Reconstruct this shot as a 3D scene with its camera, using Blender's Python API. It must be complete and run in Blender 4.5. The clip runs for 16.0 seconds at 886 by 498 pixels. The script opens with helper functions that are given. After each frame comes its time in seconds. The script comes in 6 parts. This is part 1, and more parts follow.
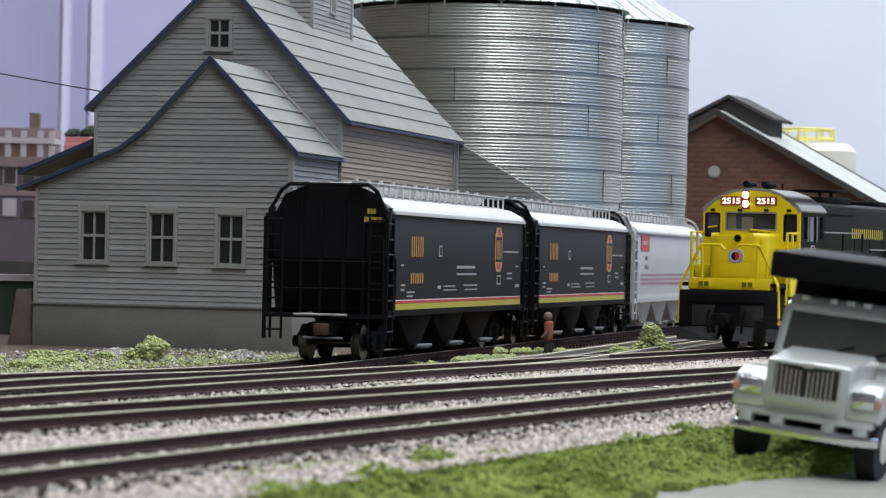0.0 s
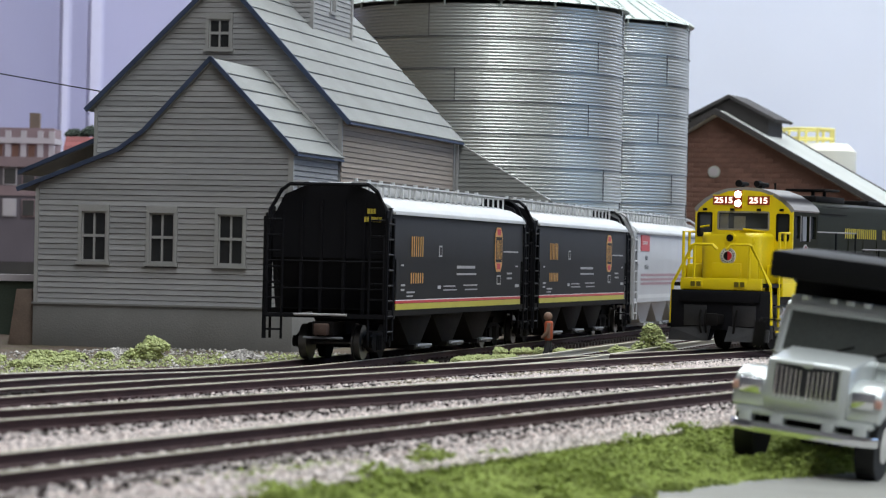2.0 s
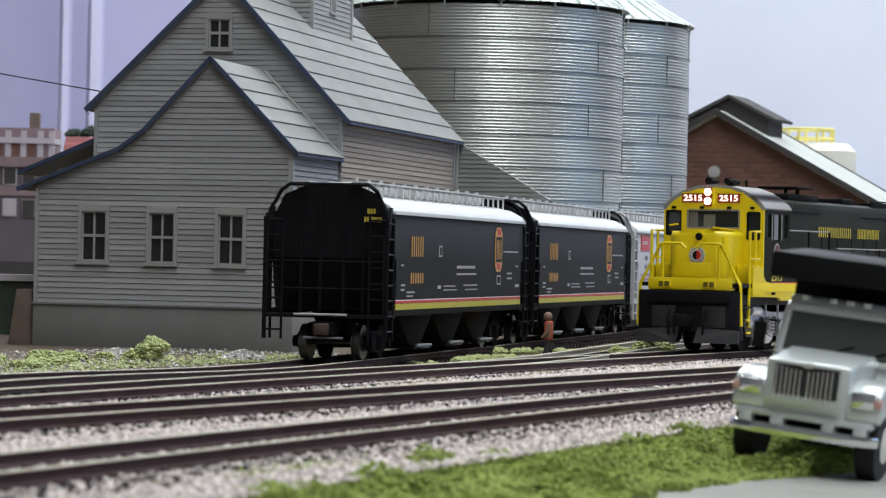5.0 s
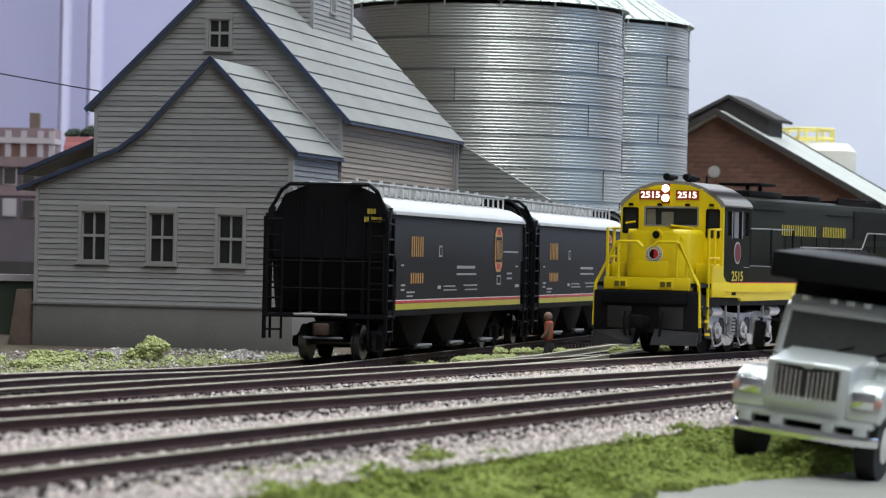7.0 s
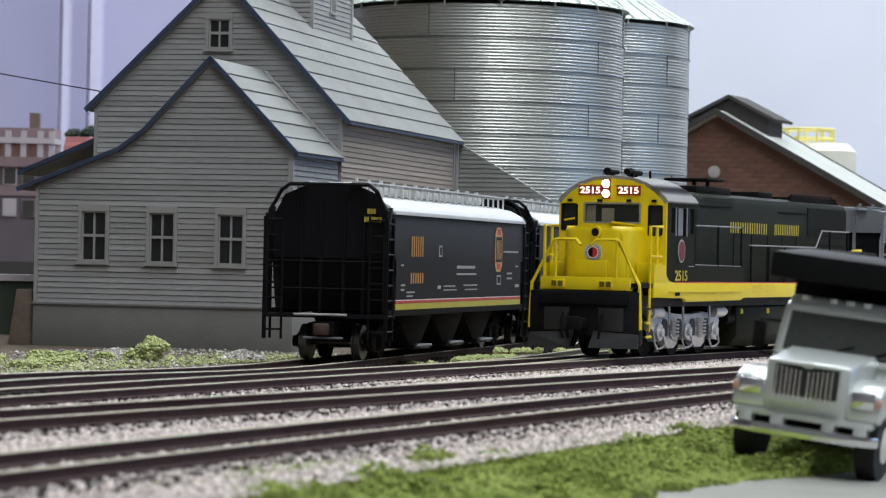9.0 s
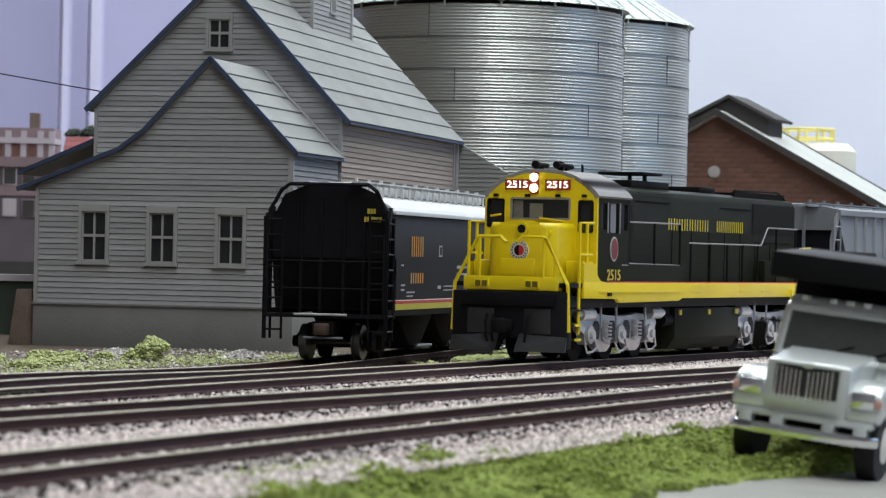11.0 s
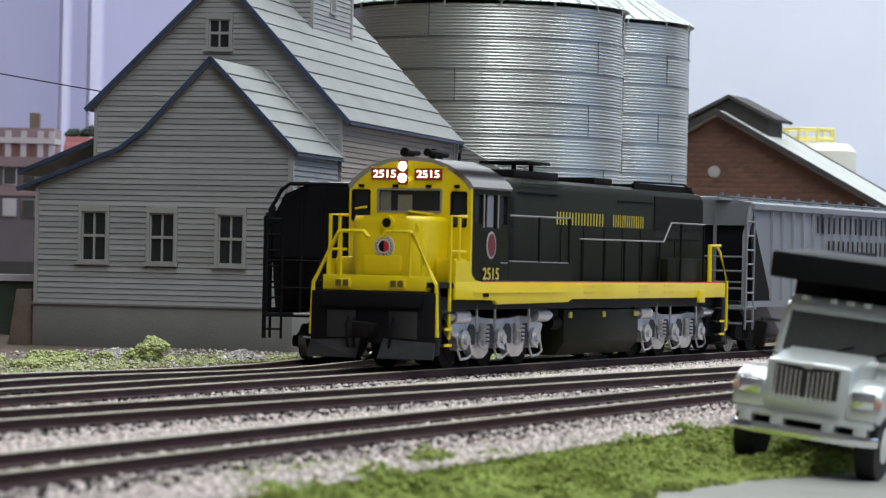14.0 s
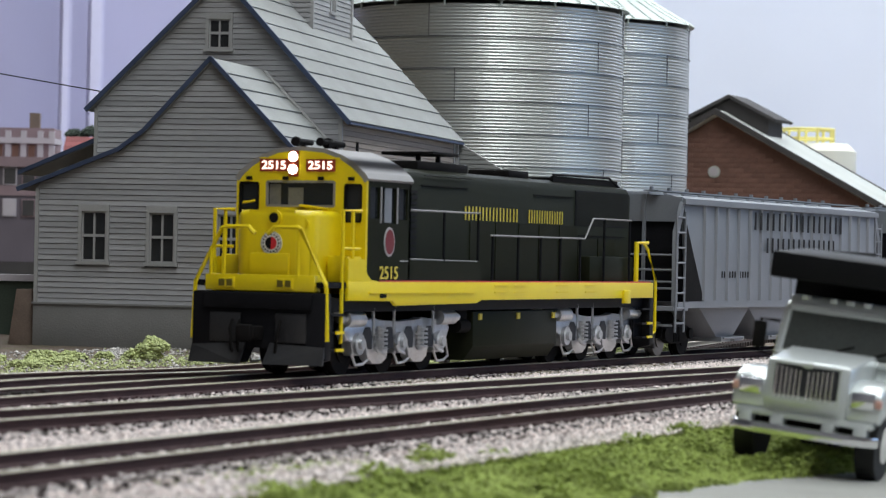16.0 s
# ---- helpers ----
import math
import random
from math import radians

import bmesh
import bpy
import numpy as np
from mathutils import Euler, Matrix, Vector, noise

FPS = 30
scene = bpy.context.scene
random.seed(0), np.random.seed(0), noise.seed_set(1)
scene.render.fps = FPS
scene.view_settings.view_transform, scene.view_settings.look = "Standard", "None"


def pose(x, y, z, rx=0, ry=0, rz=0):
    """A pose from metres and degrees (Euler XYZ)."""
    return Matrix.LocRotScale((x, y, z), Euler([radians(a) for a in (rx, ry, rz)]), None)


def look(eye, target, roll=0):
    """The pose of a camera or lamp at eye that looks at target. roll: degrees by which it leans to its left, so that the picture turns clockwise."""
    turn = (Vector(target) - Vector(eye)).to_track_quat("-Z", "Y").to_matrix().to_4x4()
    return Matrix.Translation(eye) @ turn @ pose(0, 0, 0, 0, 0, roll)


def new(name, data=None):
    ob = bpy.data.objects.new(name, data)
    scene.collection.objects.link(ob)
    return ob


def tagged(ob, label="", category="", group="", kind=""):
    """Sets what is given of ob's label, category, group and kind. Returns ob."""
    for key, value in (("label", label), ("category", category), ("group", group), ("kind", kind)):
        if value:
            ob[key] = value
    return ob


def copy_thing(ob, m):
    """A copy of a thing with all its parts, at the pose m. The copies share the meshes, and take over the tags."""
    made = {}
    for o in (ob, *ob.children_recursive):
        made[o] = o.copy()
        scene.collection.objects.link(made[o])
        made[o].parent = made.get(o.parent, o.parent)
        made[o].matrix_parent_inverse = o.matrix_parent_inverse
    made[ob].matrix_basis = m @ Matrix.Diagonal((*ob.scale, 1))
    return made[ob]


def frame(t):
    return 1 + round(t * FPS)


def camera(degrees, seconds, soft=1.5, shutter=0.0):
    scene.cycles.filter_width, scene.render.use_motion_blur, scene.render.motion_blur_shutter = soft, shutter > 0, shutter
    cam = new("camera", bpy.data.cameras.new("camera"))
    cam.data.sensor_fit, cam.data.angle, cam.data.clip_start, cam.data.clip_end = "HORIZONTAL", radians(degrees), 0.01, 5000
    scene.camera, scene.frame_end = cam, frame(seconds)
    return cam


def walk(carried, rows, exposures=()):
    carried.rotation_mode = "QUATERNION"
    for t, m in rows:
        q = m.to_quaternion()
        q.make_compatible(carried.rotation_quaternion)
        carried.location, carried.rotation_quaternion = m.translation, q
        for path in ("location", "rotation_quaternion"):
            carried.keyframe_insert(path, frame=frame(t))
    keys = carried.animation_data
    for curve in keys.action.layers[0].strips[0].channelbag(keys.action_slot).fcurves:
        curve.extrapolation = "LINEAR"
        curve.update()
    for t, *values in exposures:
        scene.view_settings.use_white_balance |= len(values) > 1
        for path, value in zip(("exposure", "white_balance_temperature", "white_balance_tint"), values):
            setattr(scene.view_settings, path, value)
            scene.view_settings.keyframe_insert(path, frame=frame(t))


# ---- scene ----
# A model railway layout at 1:87. Plans are in millimetres and scaled by MM when linked.
MM = 0.001
EYE = (0.6150, 0.3250, 0.02664)
YAW, PITCH, ROLL = radians(204.378), radians(0.173), 1.2
AIM = (EYE[0] + math.cos(PITCH) * math.cos(YAW), EYE[1] + math.cos(PITCH) * math.sin(YAW), EYE[2] + math.sin(PITCH))
cam = camera(16.71, 16.0, soft=1.2)
cam.data.dof.use_dof = True
cam.data.dof.focus_distance = 0.98
cam.data.dof.aperture_fstop = 96.0
walk(cam, [(0.0, look(EYE, AIM, ROLL)), (16.0, look(EYE, AIM, ROLL))])
scene.view_settings.exposure = 0.03

# ---- light: a closed room with ceiling tubes ----
world = bpy.data.worlds.new("room_world")
world.use_nodes = True
world.node_tree.nodes["Background"].inputs[0].default_value = (0.75, 0.78, 1.0, 1)
world.node_tree.nodes["Background"].inputs[1].default_value = 0.15
scene.world = world


def tube_lamp(x, y, z, sx, sy, power, turn=0.0, col=(0.91, 0.972, 0.995)):
    data = bpy.data.lights.new("ceiling_light", "AREA")
    data.shape, data.size, data.size_y, data.energy, data.color = "RECTANGLE", sx, sy, power, col
    ob = new("ceiling_light", data)
    ob.matrix_world = pose(x, y, z, 0, 0, turn)
    return ob


tube_lamp(0.1, 0.30, 1.28, 1.6, 0.35, 11, 20)
tube_lamp(0.9, 0.75, 1.28, 1.6, 0.35, 8.5, 20)
tube_lamp(0.2, 1.10, 1.28, 1.6, 0.35, 6, 20)
tube_lamp(-0.9, -0.05, 1.28, 1.6, 0.35, 9, 20)
tube_lamp(-1.5, -0.75, 1.28, 1.6, 0.35, 13, 20)
tube_lamp(-1.7, 0.35, 1.28, 1.6, 0.35, 20, 20)
window_light = bpy.data.lights.new("window_light", "AREA")
window_light.shape, window_light.size, window_light.size_y, window_light.energy, window_light.color = "RECTANGLE", 2.3, 0.9, 13, (0.36, 0.60, 1.0)
new("window_light", window_light).matrix_world = pose(-1.85, 2.33, 0.78, -90, 0, 0)

# ---- materials ----


def mat(name, col, rough=0.5, metal=0.0, var=0.15, scale=120, bump=0.1, fine=1500, rand=0.0, island=0.0, emit=0.0, stain=None, stain_amt=0.5, glass=0.0, squash=None, spec=0.5):
    m = bpy.data.materials.new(name)
    m.use_nodes = True
    nt = m.node_tree
    n, l = nt.nodes, nt.links
    b = n["Principled BSDF"]
    b.inputs["Roughness"].default_value, b.inputs["Metallic"].default_value = rough, metal
    if spec < 0.5:
        b.inputs["IOR"].default_value = 1.0 + 0.9 * spec
    tc = n.new("ShaderNodeTexCoord")
    src = tc.outputs["Object"]
    if squash:
        mp = n.new("ShaderNodeMapping")
        mp.inputs["Scale"].default_value = squash
        l.new(src, mp.inputs[0])
        src = mp.outputs[0]

    def noise_tex(s, detail):
        t = n.new("ShaderNodeTexNoise")
        t.inputs["Scale"].default_value, t.inputs["Detail"].default_value = s, detail
        l.new(src, t.inputs["Vector"])
        return t.outputs["Fac"]

    def math_node(op, a, c):
        t = n.new("ShaderNodeMath")
        t.operation = op
        for i, v in enumerate((a, c)):
            if hasattr(v, "links"):
                l.new(v, t.inputs[i])
            else:
                t.inputs[i].default_value = v
        return t.outputs[0]

    def mixed(fac, a, c):
        t = n.new("ShaderNodeMix")
        t.data_type = "RGBA"
        if hasattr(fac, "links"):
            l.new(fac, t.inputs[0])
        else:
            t.inputs[0].default_value = fac
        for i, v in ((6, a), (7, c)):
            if hasattr(v, "links"):
                l.new(v, t.inputs[i])
            else:
                t.inputs[i].default_value = (*v, 1)
        return t.outputs[2]

    big, small = noise_tex(scale, 3), noise_tex(fine, 2)
    fac = math_node("ADD", math_node("MULTIPLY", big, 0.6), math_node("MULTIPLY", small, 0.4))
    if rand:
        oi = n.new("ShaderNodeObjectInfo")
        fac = math_node("ADD", fac, math_node("MULTIPLY", math_node("SUBTRACT", oi.outputs["Random"], 0.5), rand))
    if island:
        ge = n.new("ShaderNodeNewGeometry")
        fac = math_node("ADD", fac, math_node("MULTIPLY", math_node("SUBTRACT", ge.outputs["Random Per Island"], 0.5), island))
    ramp = n.new("ShaderNodeMapRange")
    ramp.inputs[1].default_value, ramp.inputs[2].default_value = 0.25, 0.75
    l.new(fac, ramp.inputs[0])
    lo, hi = [max(c * (1 - var), 0) for c in col], [min(c * (1 + var), 1) for c in col]
    out = mixed(ramp.outputs[0], lo, hi)
    if stain:
        st = n.new("ShaderNodeMapRange")
        st.inputs[1].default_value, st.inputs[2].default_value, st.inputs[4].default_value = 0.5, 0.75, stain_amt
        l.new(noise_tex(scale * 0.45, 5), st.inputs[0])
        out = mixed(st.outputs[0], out, stain)
    l.new(out, b.inputs["Base Color"])
    if bump:
        bp = n.new("ShaderNodeBump")
        bp.inputs["Strength"].default_value, bp.inputs["Distance"].default_value = bump, 0.0004
        l.new(small, bp.inputs["Height"])
        l.new(bp.outputs[0], b.inputs["Normal"])
    if emit:
        l.new(out, b.inputs["Emission Color"])
        b.inputs["Emission Strength"].default_value = emit
    if glass:
        b.inputs["Transmission Weight"].default_value = glass
    return m


YELLOW = mat("loco_yellow", (0.78, 0.60, 0.004), 0.38, var=0.06, scale=60, bump=0.04)
BLACK = mat("satin_black", (0.010, 0.010, 0.012), 0.5, spec=0.2, var=0.3, scale=90, bump=0.05)
DARKGREEN = mat("loco_dark_green", (0.0145, 0.0165, 0.0095), 0.42, spec=0.14, var=0.15, scale=70, bump=0.04)
ROOFGREY = mat("cab_roof_grey", (0.24, 0.23, 0.23), 0.65, var=0.08, scale=80, bump=0.05)
SILVER = mat("truck_silver", (0.60, 0.61, 0.63), 0.30, 0.75, var=0.25, scale=200, bump=0.1, stain=(0.16, 0.155, 0.15), stain_amt=0.5)
RED = mat("herald_red", (0.55, 0.02, 0.03), 0.4, var=0.1, bump=0)
DARKRED = mat("herald_dark_red", (0.17, 0.008, 0.014), 0.4, var=0.1, bump=0)
WHITE = mat("white_print", (0.78, 0.78, 0.76), 0.5, var=0.06, bump=0)
DULLWHITE = mat("dull_white_print", (0.40, 0.40, 0.40), 0.5, var=0.15, bump=0)
GOLD = mat("yellow_print", (0.62, 0.50, 0.06), 0.5, var=0.1, bump=0)
ORANGE = mat("orange_print", (0.62, 0.33, 0.10), 0.5, var=0.1, bump=0)
STRIPERED = mat("stripe_red", (0.55, 0.03, 0.05), 0.5, var=0.1, bump=0)
STRIPEYEL = mat("stripe_yellow", (0.50, 0.46, 0.05), 0.5, var=0.1, bump=0)
LAMPON = mat("lit_lens", (1.0, 0.90, 0.72), 0.3, var=0.0, bump=0, emit=8.0)
NUMBERLIT = mat("lit_number", (1.0, 0.82, 0.70), 0.4, var=0.0, bump=0, emit=2.0)
NUMBERBACK = mat("number_board", (0.22, 0.03, 0.015), 0.5, var=0.1, bump=0, emit=0.12)
CABGLASS = mat("cab_glass", (0.02, 0.022, 0.025), 0.08, var=0.1, bump=0)
HOPPERBLACK = mat("hopper_black", (0.019, 0.019, 0.020), 0.5, spec=0.16, var=0.2, scale=50, bump=0.04)
HOPPERROOF = mat("hopper_roof_grey", (0.60, 0.60, 0.60), 0.45, var=0.1, scale=60, bump=0.05)
HOPPERLIGHT = mat("hopper_light_grey", (0.48, 0.48, 0.49), 0.5, var=0.08, scale=60, bump=0.05)
HOPPERGREY = mat("hopper_grey", (0.20, 0.212, 0.235), 0.5, var=0.1, scale=60, bump=0.05, stain=(0.2, 0.2, 0.2), stain_amt=0.3)
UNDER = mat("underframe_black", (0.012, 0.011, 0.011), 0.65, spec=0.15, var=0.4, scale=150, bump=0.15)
WHEEL = mat("wheel_steel", (0.14, 0.135, 0.13), 0.32, 0.8, var=0.2, bump=0.05)
RUSTY = mat("rusty_steel", (0.07, 0.04, 0.03), 0.7, var=0.35, scale=200, bump=0.2)
RAILSIDE = mat("rail_side_brown", (0.074, 0.045, 0.046), 0.7, spec=0.25, var=0.3, scale=100, bump=0.15)
RAILBRIGHT = mat("unpainted_rail_steel", (0.36, 0.34, 0.30), 0.5, 0.3, var=0.2, scale=60, bump=0.05)
RAILTOP = mat("rail_head_steel", (0.50, 0.46, 0.34), 0.45, 0.15, var=0.15, scale=60, bump=0.05)
TIE = mat("tie_dark_brown", (0.040, 0.030, 0.028), 0.8, spec=0.3, var=0.4, scale=200, bump=0.4, rand=0.5)
TIELIGHT = mat("tie_weathered_tan", (0.20, 0.16, 0.09), 0.85, var=0.35, scale=200, bump=0.4, rand=0.5)
BALLAST = mat("ballast_stone", (0.70, 0.62, 0.59), 0.9, var=0.32, scale=500, bump=0.3, fine=4000, island=0.8)
BED = mat("ballast_bed", (0.58, 0.505, 0.485), 0.95, var=0.45, scale=500, bump=1.0, fine=2200)
EARTH = mat("earth", (0.14, 0.105, 0.08), 0.95, var=0.45, scale=60, bump=0.8, fine=1500, stain=(0.10, 0.12, 0.04), stain_amt=0.6)
ROAD = mat("road_grey", (0.30, 0.295, 0.27), 0.9, var=0.15, scale=60, bump=0.3, fine=2500)
GRASS = mat("grass_foam", (0.29, 0.355, 0.085), 0.95, var=0.3, scale=120, bump=0.3, fine=2500, island=0.5)
FOAM = mat("light_green_foam", (0.42, 0.46, 0.21), 0.95, var=0.3, scale=200, bump=0.3, fine=2500, island=0.35)
ROCK = mat("pale_rubble", (0.50, 0.47, 0.45), 0.9, var=0.35, scale=300, bump=0.4, island=0.7)
SIDING = mat("weathered_grey_siding", (0.315, 0.312, 0.32), 0.8, var=0.22, scale=40, bump=0.25, fine=900, rand=0.35, stain=(0.20, 0.17, 0.145), stain_amt=0.75, squash=(0.25, 0.25, 1.5))
SIDEBROWN = mat("weathered_taupe_siding", (0.31, 0.255, 0.215), 0.8, var=0.16, scale=40, bump=0.25, fine=900, rand=0.35, stain=(0.17, 0.15, 0.13), stain_amt=0.5, squash=(0.25, 0.25, 1.5))
TRIM = mat("grey_trim", (0.33, 0.325, 0.32), 0.75, var=0.12, scale=60, bump=0.2)
FOUND = mat("concrete_grey", (0.20, 0.195, 0.19), 0.85, var=0.15, scale=50, bump=0.3, stain=(0.13, 0.12, 0.11), stain_amt=0.5)
BLUEEDGE = mat("blue_edge_trim", (0.032, 0.048, 0.095), 0.7, var=0.25, scale=100, bump=0.1)
ROOFING = mat("grey_roofing", (0.235, 0.238, 0.228), 0.75, var=0.18, scale=50, bump=0.3, fine=1200, rand=0.3, stain=(0.17, 0.165, 0.155), stain_amt=0.6)
WINDOWGLASS = mat("dark_window_glass", (0.02, 0.021, 0.022), 0.15, var=0.3, scale=150, bump=0)
GALV = mat("galvanised_steel", (0.50, 0.52, 0.495), 0.36, 0.9, var=0.10, scale=25, bump=0, rand=0.5, fine=600)
GALVROOF = mat("galvanised_roof", (0.56, 0.61, 0.58), 0.45, 0.5, var=0.08, scale=30, bump=0.05)
DARKGAP = mat("dark_joint", (0.03, 0.03, 0.035), 0.7, var=0.2, bump=0)
BRICK = mat("far_red_brick", (0.165, 0.085, 0.064), 0.85, var=0.3, scale=60, bump=0.2, fine=600, rand=0.25)
SHEDROOF = mat("shed_roof_grey", (0.42, 0.43, 0.40), 0.8, var=0.12, scale=40, bump=0.2)
SHEDDARK = mat("shed_dark_wood", (0.05, 0.045, 0.045), 0.8, var=0.3, scale=60, bump=0.2)
TANK = mat("tank_cream", (0.74, 0.72, 0.62), 0.5, var=0.06, scale=30, bump=0.05)
RAILYELLOW = mat("rail_yellow", (0.85, 0.76, 0.25), 0.5, var=0.06, bump=0)
TRUCKWHITE = mat("truck_silver_grey", (0.66, 0.69, 0.68), 0.22, 0.4, var=0.06, scale=60, bump=0.03)
CHROME = mat("bright_chrome", (0.80, 0.80, 0.82), 0.14, 1.0, var=0.05, bump=0)
GRILLE = mat("grille_dark", (0.02, 0.02, 0.024), 0.6, 0.0, var=0.1, bump=0)
TYRE = mat("black_rubber", (0.012, 0.012, 0.012), 0.75, var=0.2, bump=0.1)
BEDBLACK = mat("dump_bed_black", (0.009, 0.009, 0.010), 0.5, spec=0.2, var=0.2, scale=60, bump=0.05)
WINDSHIELD = mat("windshield", (0.05, 0.055, 0.052), 0.05, var=0.25, scale=40, bump=0)
STEPLENS = mat("olive_lens", (0.13, 0.10, 0.012), 0.3, var=0.1, bump=0)
CABINSIDE = mat("cab_inside_grey", (0.14, 0.14, 0.15), 0.6, var=0.3, scale=400, bump=0)
CHUTEWOOD = mat("chute_brown_wood", (0.17, 0.125, 0.10), 0.8, var=0.3, scale=120, bump=0.2)
SKIN = mat("figure_paint", (0.24, 0.15, 0.11), 0.8, var=0.3, scale=300, bump=0.2)
VEST = mat("figure_orange", (0.42, 0.09, 0.04), 0.8, var=0.2, scale=300, bump=0.2)
TROUSER = mat("figure_dark", (0.04, 0.04, 0.045), 0.8, var=0.2, scale=300, bump=0.2)
FARPINK = mat("far_pink_brick", (0.26, 0.185, 0.20), 0.9, var=0.25, scale=30, bump=0.1)
FARROOF = mat("far_red_roof", (0.23, 0.075, 0.075), 0.9, var=0.25, scale=30, bump=0.1, rand=0.4)
FARWHITE = mat("far_pale_trim", (0.46, 0.42, 0.45), 0.9, var=0.1, scale=30, bump=0.1)
FARGREY = mat("far_grey_wall", (0.13, 0.11, 0.13), 0.9, var=0.2, scale=30, bump=0.1)
FARGREEN = mat("far_dark_green", (0.045, 0.06, 0.045), 0.9, var=0.4, scale=40, bump=0.2)
CEILING = mat("ceiling_white", (0.75, 0.75, 0.74), 0.9, var=0.04, scale=4, bump=0.05)
ROOMWALL = mat("room_wall_paint", (0.30, 0.29, 0.30), 0.9, var=0.05, scale=4, bump=0.05)
SKYWALL = mat("sky_painted_wall", (0.70, 0.74, 0.90), 0.85, var=0.10, scale=2.2, bump=0.02, fine=9, stain=(0.82, 0.84, 0.90), stain_amt=0.8)
LILACWALL = mat("lilac_painted_wall", (0.47, 0.455, 0.66), 0.85, var=0.06, scale=3, bump=0.02)
PALESOFT = mat("pale_strip_edge", (0.52, 0.505, 0.71), 0.8, var=0.04, bump=0)
PALEMID = mat("pale_strip_border", (0.58, 0.565, 0.77), 0.75, var=0.04, bump=0)
PALESTRIP = mat("pale_strip", (0.66, 0.64, 0.84), 0.7, var=0.04, bump=0)

# ---- mesh helpers (millimetres) ----


def mesh():
    return bmesh.new()


def box(bm, x0, x1, y0, y1, z0, z1, bevel=0.0):
    vs = [bm.verts.new((x, y, z)) for x in (x0, x1) for y in (y0, y1) for z in (z0, z1)]
    fs = [bm.faces.new([vs[i] for i in q]) for q in ((0, 1, 3, 2), (4, 6, 7, 5), (0, 4, 5, 1), (2, 3, 7, 6), (0, 2, 6, 4), (1, 5, 7, 3))]
    if bevel:
        es = list({e for f in fs for e in f.edges})
        bmesh.ops.bevel(bm, geom=es, offset=bevel, segments=2, affect="EDGES", profile=0.5)
    return bm


def prism(bm, pts, axis, lo, hi, bevel=0.0):
    """A polygon pushed along an axis. pts are (y, z) for x, (x, z) for y, (x, y) for z."""
    def at(p, d):
        return {"x": (d, p[0], p[1]), "y": (p[0], d, p[1]), "z": (p[0], p[1], d)}[axis]
    a = [bm.verts.new(at(p, lo)) for p in pts]
    b = [bm.verts.new(at(p, hi)) for p in pts]
    fs = [bm.faces.new(a), bm.faces.new(b[::-1])]
    for i in range(len(pts)):
        j = (i + 1) % len(pts)
        fs.append(bm.faces.new((a[i], b[i], b[j], a[j])))
    if bevel:
        es = list({e for f in fs for e in f.edges})
        bmesh.ops.bevel(bm, geom=es, offset=bevel, segments=2, affect="EDGES", profile=0.5)
    return bm


def cyl(bm, c, r, lo, hi, axis="z", n=16, r2=None):
    """A cylinder or cone about an axis; c is its centre in the other two coordinates."""
    r2 = r if r2 is None else r2
    ring = []
    for d, rr in ((lo, r), (hi, r2)):
        row = []
        for i in range(n):
            a = 2 * math.pi * i / n
            p = (c[0] + rr * math.cos(a), c[1] + rr * math.sin(a))
            row.append(bm.verts.new({"x": (d, *p), "y": (p[0], d, p[1]), "z": (*p, d)}[axis]))
        ring.append(row)
    bm.faces.new(ring[0][::-1])
    bm.faces.new(ring[1])
    for i in range(n):
        j = (i + 1) % n
        bm.faces.new((ring[0][i], ring[0][j], ring[1][j], ring[1][i]))
    return bm


def tube(bm, pts, r, n=6):
    """A round bar along a line of points."""
    pts = [Vector(p) for p in pts]
    rows = []
    for i, p in enumerate(pts):
        d = (pts[min(i + 1, len(pts) - 1)] - pts[max(i - 1, 0)]).normalized()
        s = d.cross(Vector((0, 0, 1)) if abs(d.z) < 0.9 else Vector((1, 0, 0))).normalized()
        t = d.cross(s)
        rows.append([bm.verts.new(p + r * (math.cos(2 * math.pi * k / n) * s + math.sin(2 * math.pi * k / n) * t)) for k in range(n)])
    bm.faces.new(rows[0])
    bm.faces.new(rows[-1][::-1])
    for a, b in zip(rows, rows[1:]):
        for k in range(n):
            j = (k + 1) % n
            bm.faces.new((a[k], b[k], b[j], a[j]))
    return bm


def slab(bm, quad, thick):
    """A plate whose upper face is a quad of points, thick downwards along its normal."""
    q = [Vector(p) for p in quad]
    nrm = (q[1] - q[0]).cross(q[3] - q[0]).normalized()
    if nrm.z < 0:
        nrm = -nrm
    a = [bm.verts.new(p) for p in q]
    b = [bm.verts.new(p - nrm * thick) for p in q]
    bm.faces.new(a)
    bm.faces.new(b[::-1])
    for i in range(4):
        j = (i + 1) % 4
        bm.faces.new((a[i], b[i], b[j], a[j]))
    return bm


def finish(bm, name, sharp=35):
    bmesh.ops.recalc_face_normals(bm, faces=bm.faces)
    bmesh.ops.scale(bm, vec=(MM, MM, MM), verts=bm.verts)
    me = bpy.data.meshes.new(name)
    bm.to_mesh(me)
    bm.free()
    me.polygons.foreach_set("use_smooth", [True] * len(me.polygons))
    me.set_sharp_from_angle(angle=radians(sharp))
    return me


def part(name, bm, material, parent=None, label="", kind=""):
    """One mesh object from a bmesh in millimetres."""
    me = finish(bm, name) if isinstance(bm, bmesh.types.BMesh) else bm
    if not me.materials:
        me.materials.append(material)
    ob = new(name, me)
    ob.parent = parent
    return tagged(ob, label, kind=kind)


